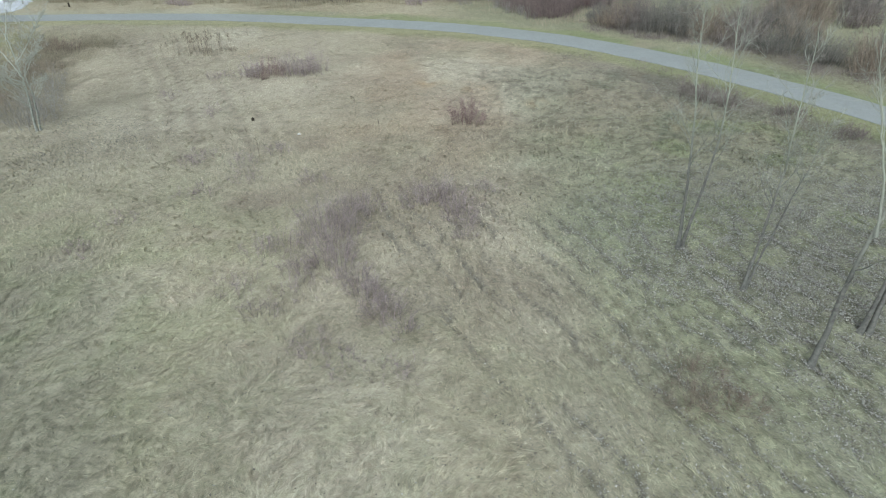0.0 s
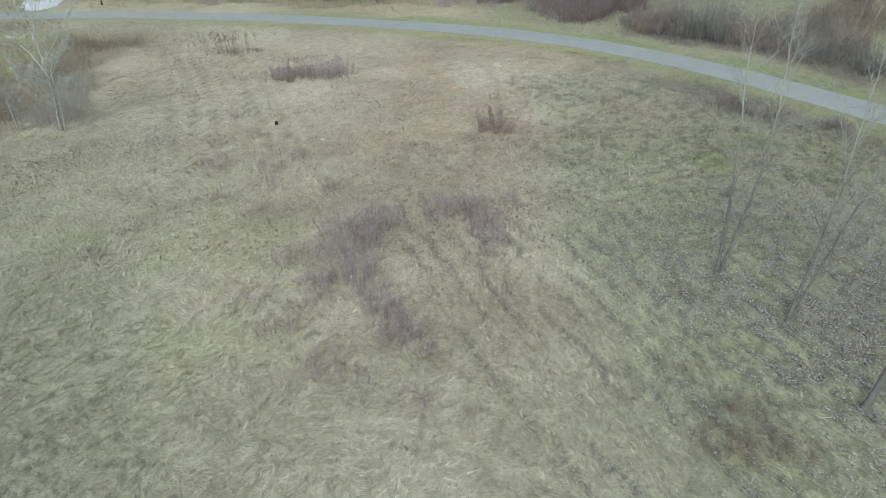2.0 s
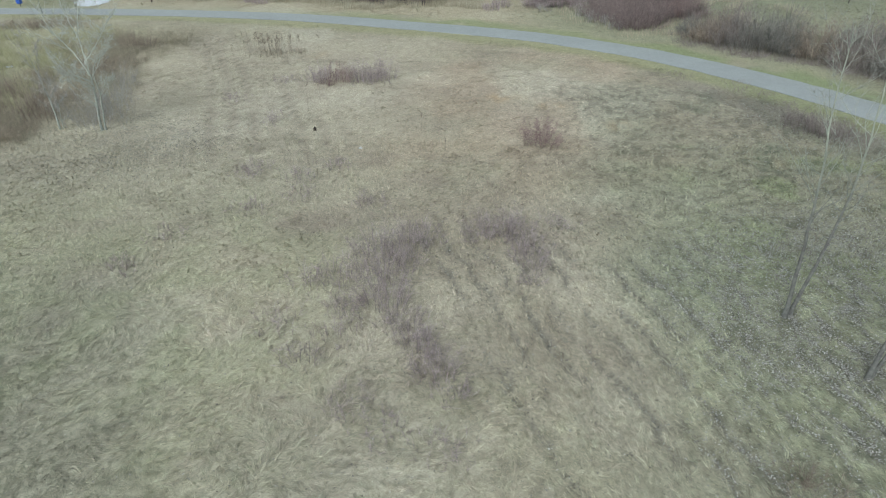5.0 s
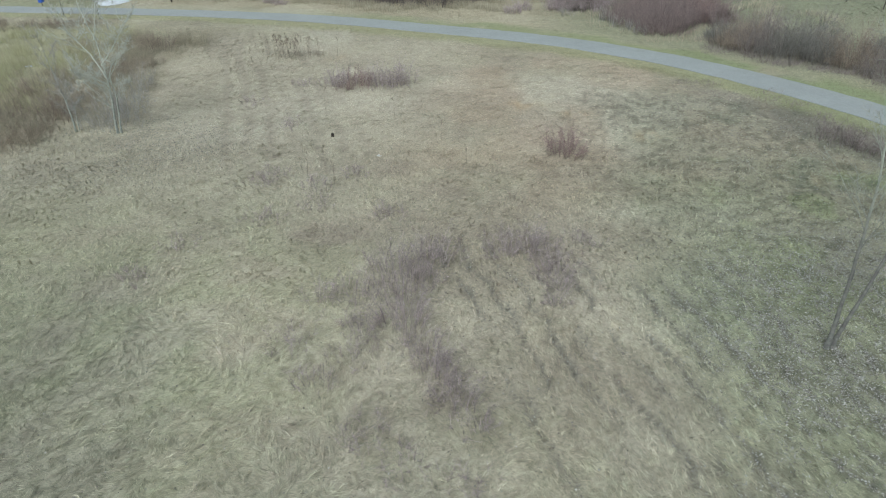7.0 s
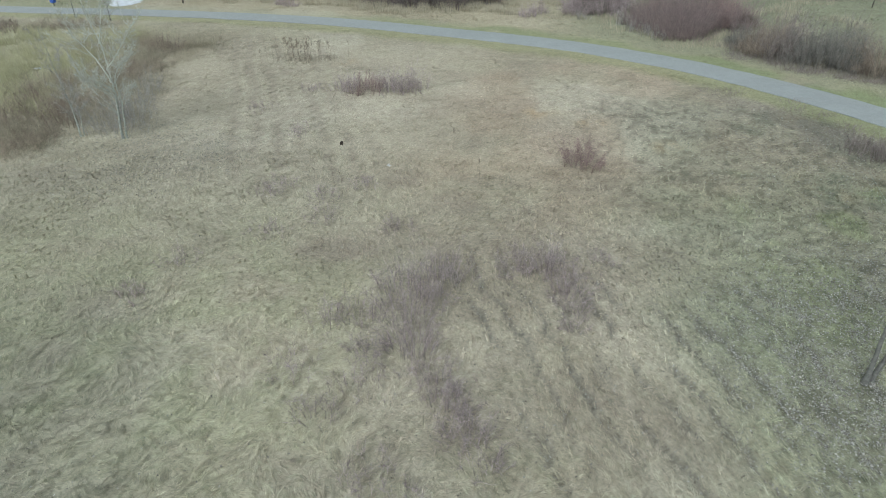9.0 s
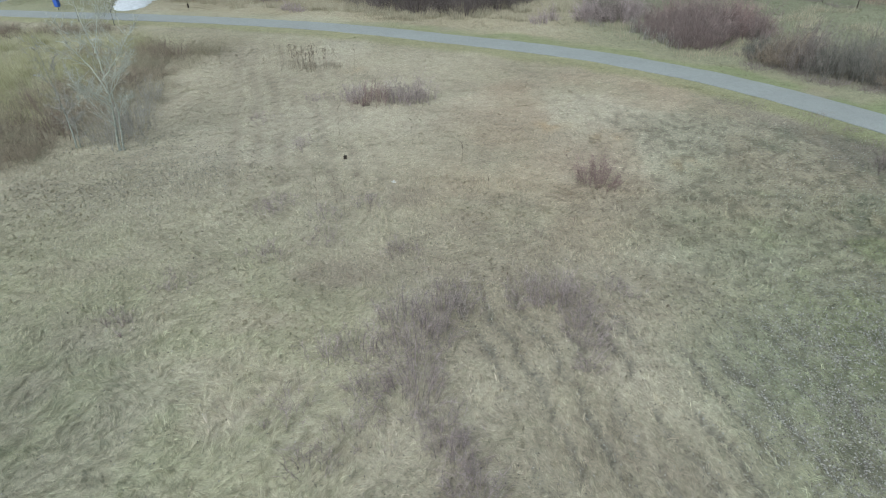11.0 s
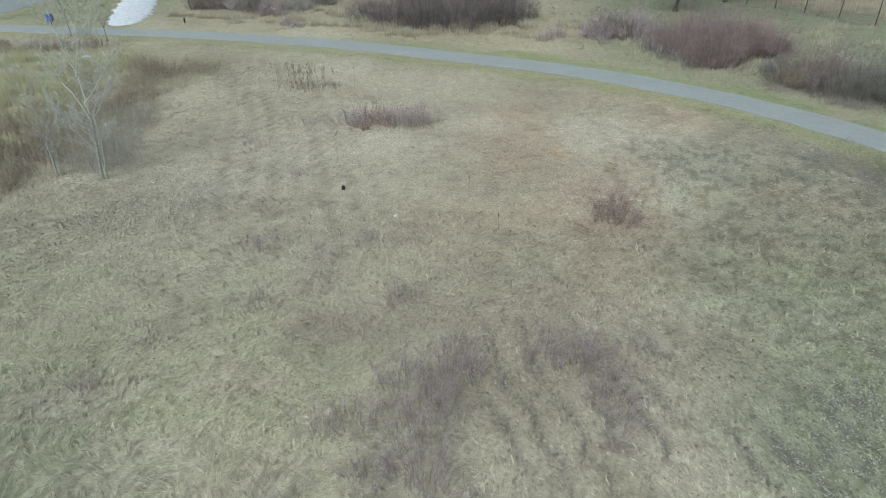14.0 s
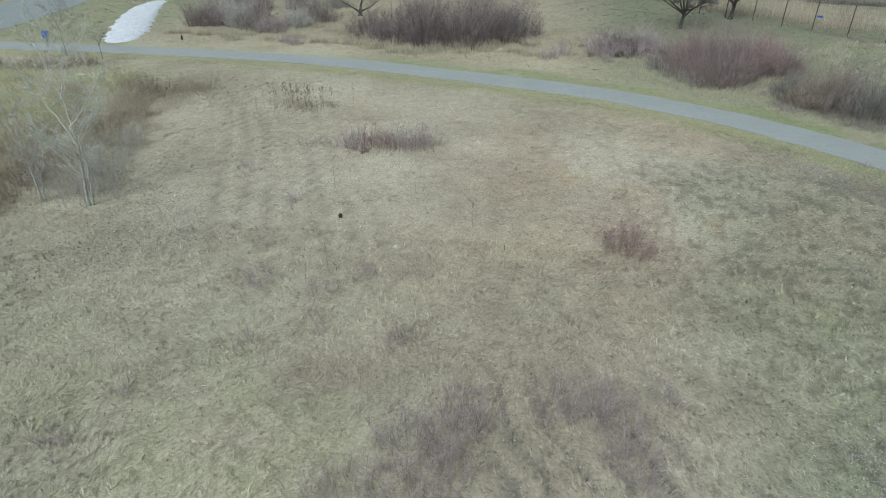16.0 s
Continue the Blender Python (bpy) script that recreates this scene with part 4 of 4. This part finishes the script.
clumps("tall_grass", along([(-46, 78.5), (-38, 78.5), (-30, 76.8), (-23, 75.4), (-16, 72.4), (-8, 73.6), (-3, 71.8)], 1.1, 0.9, 1), 1.0, 90, 0.5, 0.018, REED, "tall straw-coloured dry grass tuft beside the thicket", "grass tuft", 0, group="tall grass tufts")
clumps("tall_grass", along([(-28, 83), (-22, 76.8), (-14, 73.8), (-6, 76.5), (0, 76), (4, 79)], 1.3, 1.2, 2), 1.2, 90, 0.5, 0.018, REED, "tall straw-coloured dry grass tuft beside the thicket", "grass tuft", 60, group="tall grass tufts")
clumps("reeds", [(x, y) for x, y in along([(-36, 42.5), (-40, 47), (-43, 51), (-45, 55), (-46, 59)], 1.2, 1.4, 3) + along([(-39, 43.5), (-44, 48.5), (-49, 54), (-50, 58)], 1.2, 1.6, 4) + along([(-34, 39), (-37, 46), (-41, 57)], 1.4, 1.2, 9)], 1.7, 130, 0.7, 0.011, REED_OLIVE, "pale yellow-green dry reeds at the meadow's edge", "reeds", 120, group="reeds at the meadow's edge")
FIELD = [along([(15.5 + 2.2 * k, 95.5 + 1.1 * k), (20.5 + 2.2 * k, 91.0 + 1.1 * k), (25.5 + 2.2 * k, 86.4 + 1.1 * k), (30.5 + 2.2 * k, 80.4 + 1.1 * k), (35 + 2.2 * k, 74 + 1.1 * k)], 1.3, 0.8, 5 + 20 * k) for k in range(5)]
for mat, rows in ((TWIG_TAN, FIELD[::2]), (REED, FIELD[1::2])):
    clumps("field_reeds", sum(rows, []), 1.3, 110, 0.8, 0.016, mat, "tall tan dry reeds behind the wire fence", "reeds", 220, group="reeds behind the fence", lean=0.12)
clumps("dark_brush", along([(24, 104.5), (30.6, 101), (34, 99.2), (37.5, 97.3), (43, 93.8)], 0.6, 0.2, 7), 0.8, 120, 0.5, 0.02, TWIG_BLACK, "low dark brush along the field's edge", "brush", 800, group="low brush along the field", kind="stuff")
clumps("fence_weeds", along([(19.4, 85.9), (22.0, 83.7), (24.2, 81.2), (26.3, 78.0), (28.4, 75.0)], 1.1, 0.25, 8), 0.4, 60, 0.35, 0.014, TWIG_DUSK, "low dark weeds at the foot of the fence", "weeds", 900, group="weeds along the fence", lean=0.6)
FRINGE = "pale dry grass tuft at the foot of leafless brush"
clumps("fringe_grass", along([(0.5, 71.4), (3, 70.2), (6, 69.8), (7.4, 66.4), (9.2, 63.2), (11.2, 61.2), (13.6, 61.8), (15.2, 63.8), (18, 63.5)], 0.9, 0.8, 11), 0.6, 70, 0.6, 0.013, REED, FRINGE, "grass tuft", 400, group="grass tufts at the brush")
clumps("low_brush", along([(14.4, 60.0), (15.4, 56.8), (17.6, 54.6), (20, 52.8), (22.4, 51), (24.4, 48.4), (27.2, 44.0), (30, 39.4)], 0.8, 0.6, 12), 0.5, 80, 0.5, 0.012, TWIG_DUSK, "low dark tangle of dead stems at the foot of brush", "brush", 460, lean=0.7, group="low brush beyond the trail", kind="stuff")
clumps("low_brush", along([(11.5, 49.0), (14.6, 45.2), (17.2, 41.6), (19.4, 38.2), (21.6, 34.6), (23.6, 31.0)], 1.1, 0.7, 15), 0.45, 60, 0.5, 0.009, TWIG_DUSK, "low dark tangle of dead stems before the trail", "brush", 600, lean=0.45, group="low brush before the trail", kind="stuff")
clumps("fringe_grass", along([(17, 61.5), (20, 63), (22, 66), (20, 70), (16, 72)], 1.0, 0.9, 13), 0.8, 60, 0.5, 0.016, REED, FRINGE, "grass tuft", 520, group="grass tufts at the brush")
clumps("slope_grass", along([(14, 73), (18, 70.5), (21.5, 72), (24.5, 69), (26.5, 64)], 1.2, 1.2, 16) + along([(15.5, 78), (19, 76), (23, 75.5), (26, 72)], 1.5, 1.3, 17), 0.75, 60, 0.6, 0.016, REED, "pale dry grass tuft on the slope below the fence", "grass tuft", 960, group="grass tufts on the slope", lean=0.4)
clumps("edge_grass", along([(-27.4, 33.4), (-28, 36.4), (-28.6, 40), (-28.4, 44), (-30, 48), (-30.4, 52), (-29.5, 55.2)], 1.0, 0.7, 14), 0.7, 60, 0.5, 0.01, REED, "pale dry grass tuft at the meadow's edge", "grass tuft", 560, group="grass tufts at the meadow's edge")


def weed_stand(x, y, seed):
    """A dead weed with a dark straight stalk and ragged seed heads."""
    g = np.random.default_rng(7000 + seed)
    z0 = float(height(np.array([x]), np.array([y]))[0])
    base = tagged(new("dead_weed"), "dark dead weed stalk with ragged seed heads", "weed", "dead weeds in the meadow")
    base.location = (x, y, z0)
    h = g.uniform(1.2, 1.9)
    top = np.array([[g.normal(0, 0.08), g.normal(0, 0.08), h]])
    v, q, t = spikes(np.array([[0, 0, -0.05]]), top * 0.5, top, [0.009])
    put("stalk", np_mesh("stalk", v, [q, t], STALK), base)
    for k in range(g.integers(2, 5)):
        s = g.uniform(0.55, 1.0)
        o = top[0] * s
        tip = o + np.array([g.normal(0, 0.1), g.normal(0, 0.1), 0.16 + 0.1 * g.random()])
        p = np.linspace(o, tip, 5)
        vv, ff = tube(p, [0.004, 0.008, 0.016, 0.014, 0.004], 5)
        put("seed_head", np_mesh("seed_head", vv, [ff], STALK), base)


for k, (x, y) in enumerate([(-10.6, 31.6), (-3.4, 33.0), (-11.4, 31.0), (-9.8, 30.4), (-12.6, 46.6), (-13.0, 39.6), (-8.4, 38.8), (-5.2, 36.4)]):
    weed_stand(x, y, 100 + k)
for k in range(64):
    g = np.random.default_rng(90 + k)
    weed_stand(-19.9 + g.normal(0, 1.25), 53.5 + g.normal(0, 0.6), k)
shrub("weed_patch", -19.8, 53.6, 2.2, 1.0, 0.8, 80, 420, TWIG_TAN, "patch of grey-brown dead weeds in the meadow", "weeds", seed=230, stem_r=0.012, twig_r=0.008, twig_len=0.35, lean=0.1)

# ---- trees beyond the trail ----
ORCHARD = "dark spreading leafless tree beyond the red shrubs"
for k, (x, y, s) in enumerate([(11.3, 82.6, 1.25), (17.6, 88.2, 1.35)]):
    boughs = [([(0, 0, 0), (0.1 * s, 0, 0.9 * s), (0.3 * s, 0.1, 1.9 * s), (0.2, 0.2, 3.4 * s), (0.3, 0.1, 4.6 * s)], 0.2 * s)]
    for a in range(7):
        c, d, rise = math.cos(a * 0.9 + k), math.sin(a * 0.9 + k), 0.25 * (a % 3)
        boughs.append(([(0.12 * s, 0, (0.95 + 0.08 * a) * s), (1.0 * c * s, 1.0 * d * s, (1.75 + rise) * s), (2.1 * c * s, 2.1 * d * s, (2.35 + 1.6 * rise) * s), (3.1 * c * s, 3.1 * d * s, (2.3 + 2.0 * rise) * s)], 0.1 * s))
    tree("orchard_tree", x, y, boughs, 9, 4600 if k == 0 else 2600, BARK_DARK, TWIG_BLACK, ORCHARD, 20 + k, low=0.35, limb_len=0.42, twig_len=0.9, rise=0.45, twig_r=0.012, climb=0.02)
tree("willow", -27.6, 93.7, [([(0, 0, 0), (0.1, 0, 1.2), (0.6, 0.2, 3.0), (1.0, 0.2, 6.5)], 0.3), ([(0.0, 0, 0.5), (-1.4, 0, 1.3), (-2.8, 0, 2.1), (-3.8, 0, 3.6)], 0.16), ([(0.1, 0, 0.6), (1.6, 0, 1.2), (3.0, 0, 2.2)], 0.16)], 7, 900, BARK_DARK, REED, "old dark-trunked willow with yellowish twigs", 30, low=0.4, limb_len=0.35, twig_len=1.1, twig_r=0.01)
for k, (x, y) in enumerate([(-48.5, 99), (-45.2, 97.5), (-42.0, 96), (-39.6, 97.6), (-37.6, 95.3), (-35.2, 98), (-33, 89.2)]):
    tree("bare_tree", x, y, [([(0, 0, 0), (0.1, 0, 2.5), (0.2, 0.1, 5), (0.1, 0.1, 8)], 0.1)], 6, 160, BARK_ASH, TWIG_GREY, "thin straight leafless tree beyond the trail", 40 + k, twig_r=0.012)
for k, (x, y, h) in enumerate([(-51.5, 68.0, 6.5), (-46.0, 66.2, 4.0), (-37.8, 39.5, 6.0), (-41.5, 44, 6.5)]):
    tree("bare_tree", x, y, [([(0, 0, 0), (0.1, 0, h * 0.3), (-0.3, 0.1, h * 0.6), (-0.2, 0.1, h)], 0.045), ([(0, 0, h * 0.35), (0.6, 0.1, h * 0.55), (1.0, 0.1, h * 0.8)], 0.035)], 11, 520 if k == 0 else 260, BARK_GREY, TWIG_DUSK if k == 0 else TWIG_GREY, "slender leafless tree among brush before the trail", 60 + k, low=0.3, twig_r=0.008)


# ---- fence, bin, snow, stump, stone ----
def simple_bm(verts, faces):
    bm = bmesh.new()
    vs = [bm.verts.new(v) for v in verts]
    for f in faces:
        bm.faces.new([vs[k] for k in f])
    return bm


def plain(name, colour, rough, lo=0.8, hi=1.15, scale=6.0, bumps=0.0):
    m, n, l, b = material(name, rough)
    t, r = noise_ramp(n, l, scale, [(0.3, tuple(c * lo for c in colour)), (0.7, tuple(min(1, c * hi) for c in colour))], 6)
    l.new(r.outputs["Color"], b.inputs["Base Color"])
    if bumps:
        bump(n, l, b, t.outputs["Fac"], bumps, 0.05)
    return m


FENCE_WOOD = plain("weathered_fence_wood", (0.075, 0.065, 0.055), 0.9)
WIRE = plain("dull_wire", (0.16, 0.16, 0.15), 0.6)
BLUE = plain("blue_plastic", (0.05, 0.115, 0.44), 0.45, 0.85, 1.1)
SNOW = plain("old_snow", (0.56, 0.575, 0.60), 0.7, 0.72, 1.1, 2.2, 0.9)
STONE = plain("pale_stone", (0.6, 0.59, 0.57), 0.85, 0.7, 1.15, 9.0, 0.4)
STUMP = plain("dark_rotten_wood", (0.05, 0.04, 0.032), 0.95, 0.6, 1.3, 12.0, 0.5)


def ground_at(x, y):
    return float(height(np.array([x]), np.array([y]))[0])


FENCE_LINE = [(14.8, 91.2), (17.2, 88.8), (19.5, 86.4), (21.8, 83.9), (24.1, 81.8), (26.25, 78.6), (28.4, 75.6), (30.5, 72.5), (32.6, 69.4), (34.6, 66.4)]
FENCE_TALL = 2.85


def fence():
    base = tagged(new("wire_fence"), "tall wire fence on dark weathered wooden posts", "fence")
    base.location = (*FENCE_LINE[0], ground_at(*FENCE_LINE[0]))
    bx, by, bz = base.location
    g = np.random.default_rng(44)
    feet = []
    for x, y in FENCE_LINE:
        z = ground_at(x, y) - bz
        lean = g.normal(0, 0.05, 2)
        p = np.array([(x - bx, y - by, z - 0.3), (x - bx + lean[0] * 0.5, y - by + lean[1] * 0.5, z + FENCE_TALL * 0.5), (x - bx + lean[0], y - by + lean[1], z + FENCE_TALL), (x - bx + lean[0], y - by + lean[1], z + FENCE_TALL + 0.04)])
        v, f = tube(p, [0.05, 0.048, 0.044, 0.01], 8)
        put("post", np_mesh("post", v, [f], FENCE_WOOD, None, True), base)
        feet.append(p)
    for (a, b) in zip(feet[:-1], feet[1:]):
        for s in (0.25, 0.8, 1.35, 1.9, 2.4, 2.8):
            pa, pb = a[0] + (a[2] - a[0]) * (s + 0.3) / (FENCE_TALL + 0.3), b[0] + (b[2] - b[0]) * (s + 0.3) / (FENCE_TALL + 0.3)
            m = (pa + pb) / 2 - np.array([0, 0, 0.03])
            v, f = tube([pa, m, pb], [0.006] * 3, 4)
            put("wire", np_mesh("wire", v, [f], WIRE), base)


def bevelled_box(sx, sy, sz, r, taper=1.0):
    """A box on its base with rounded edges, wider or narrower at the top."""
    bm = bmesh.new()
    bmesh.ops.create_cube(bm, size=1)
    for v in bm.verts:
        k = taper if v.co.z > 0 else 1
        v.co = Vector((v.co.x * sx * k, v.co.y * sy * k, (v.co.z + 0.5) * sz))
    bmesh.ops.bevel(bm, geom=bm.edges[:], offset=r, segments=2, affect="EDGES")
    return bm


def blue_bin():
    base = tagged(new("waste_bin"), "blue plastic waste bin on a post beside the trail", "bin")
    base.location = (-58.3, 73.6, ground_at(-58.3, 73.6))
    base.scale = (0.76, 0.76, 0.84)
    v, f = tube([(0, 0, -0.2), (0, 0, 0.4), (0, 0, 0.62)], [0.05, 0.05, 0.05], 8)
    put("post", np_mesh("post", v, [f], FENCE_WOOD, None, True), base)
    bm = bevelled_box(0.62, 0.62, 0.85, 0.06, 1.12)
    bmesh.ops.translate(bm, verts=bm.verts[:], vec=(0, 0, 0.45))
    part("body", bm, BLUE, base)
    bm = bevelled_box(0.76, 0.76, 0.12, 0.05, 0.8)
    bmesh.ops.translate(bm, verts=bm.verts[:], vec=(0, 0, 1.31))
    part("lid", bm, BLUE, base)


def blue_sign():
    x, y = 24.3, 81.2
    base = tagged(new("sign"), "small blue sign hung on the wire fence", "sign")
    base.location = (x, y, ground_at(x, y) + 1.3)
    base.rotation_euler = (0, 0, radians(-54))
    bm = bevelled_box(0.56, 0.03, 0.2, 0.01)
    part("plate", bm, BLUE, base)


def snow_bank():
    """A long heap of old snow, rounded on top and ragged at its rim."""
    line = finer([(-49.9, 73.9), (-51.5, 78.0), (-54.6, 84.0), (-58.4, 91.0), (-61.6, 98.0), (-63.0, 104.5)], 16)
    half = np.interp(np.linspace(0, 1, len(line)), [0, 0.06, 0.2, 0.5, 0.8, 0.95, 1], [0.3, 1.7, 2.3, 2.5, 2.2, 1.3, 0.2])
    d = np.gradient(line, axis=0)
    d /= np.linalg.norm(d, axis=1)[:, None]
    side = np.column_stack([-d[:, 1], d[:, 0]])
    cols = np.linspace(-1, 1, 17)
    v = []
    for i in range(len(line)):
        for c in cols:
            rag = 1 + (vnoise(np.array([i * 1.0]), np.array([3.0 if c > 0 else 40.0]), 0.9, 7)[0] - 0.5) * 0.5
            p = line[i] + side[i] * c * half[i] * rag
            z = ground_at(*p) + 0.36 * half[i] / 2.4 * max(0, 1 - abs(c) ** 2.4) ** 0.7 - 0.03 + 0.3 * (fnoise(np.array([p[0]]), np.array([p[1]]), 0.9, 77)[0] - 0.5)
            v.append((p[0], p[1], z - (0.1 if abs(c) == 1 else 0)))
    m = len(cols)
    f = [(i * m + k, i * m + k + 1, (i + 1) * m + k + 1, (i + 1) * m + k) for i in range(len(line) - 1) for k in range(m - 1)]
    tagged(put("snow_bank", np_mesh("snow_bank", np.array(v), [np.array(f)[:, ::-1]], SNOW, None, True)), "long bank of old white snow beside the trail", "snow")


def lump(name, x, y, sx, sy, sz, mat, label, category, seed, sink=0.2):
    bm = bmesh.new()
    bmesh.ops.create_icosphere(bm, subdivisions=3, radius=1)
    for v in bm.verts:
        k = 0.75 + 0.5 * noise.noise(v.co * 1.6 + Vector((seed, 0, 0)))
        v.co = Vector((v.co.x * sx * k, v.co.y * sy * k, (v.co.z + 1 - sink) * sz * k))
    me = bpy.data.meshes.new(name)
    bm.to_mesh(me)
    bm.free()
    me.materials.append(mat)
    ob = put(name, me)
    ob.location = (x, y, ground_at(x, y) - 0.02)
    tagged(ob, label, category)


fence()
blue_bin()
blue_sign()
snow_bank()
lump("stump", -11.67, 36.4, 0.12, 0.11, 0.16, STUMP, "small dark rotten stump in the dry grass", "stump", 1)
lump("stone", -8.33, 34.0, 0.15, 0.11, 0.07, STONE, "flat pale stone lying in the dry grass", "stone", 2)
lump("stump", -43.0, 75.8, 0.14, 0.14, 0.32, STUMP, "dark stump beside the trail", "stump", 3)
lump("snow_patch", -41.2, 49.2, 0.4, 0.3, 0.08, SNOW, "small patch of old snow among reeds", "snow", 5)
lump("snow_patch", -43.9, 60.2, 0.6, 0.35, 0.08, SNOW, "small patch of old snow among brush", "snow", 4)

STRAW = "pale straw-coloured matted winter grass"
BESIDE = "dry straw-coloured grass beside the trail"
grass_band("back_thatch", -8, 7, 120, 0.24, 0.014, 0.07, STRAW, seed=210, straight=True)
grass_band("near_grass", 7, 20, 210, 0.27, 0.008, 0.09, STRAW, seed=201, per_lock=11)
grass_band("near_thatch", 7, 20, 800, 0.21, 0.0085, 0.06, STRAW, seed=211, straight=True, per_lock=9)
grass_band("middle_grass", 20, 35, 95, 0.2, 0.012, 0.12, STRAW, seed=202, per_lock=7)
grass_band("middle_thatch", 20, 35, 460, 0.15, 0.013, 0.08, STRAW, seed=212, straight=True, per_lock=5)
grass_band("meadow_thatch", 35, 58, 280, 0.13, 0.031, 0.05, "pale straw and russet matted winter grass", seed=213, straight=True, per_lock=4)
grass_band("trail_grass", 58, 82, 100, 0.17, 0.048, 0.05, BESIDE, seed=204, straight=True, per_lock=4)
grass_band("far_grass", 82, 112, 34, 0.3, 0.066, 0.06, BESIDE, seed=205, straight=True, per_lock=3)
leaf_litter()
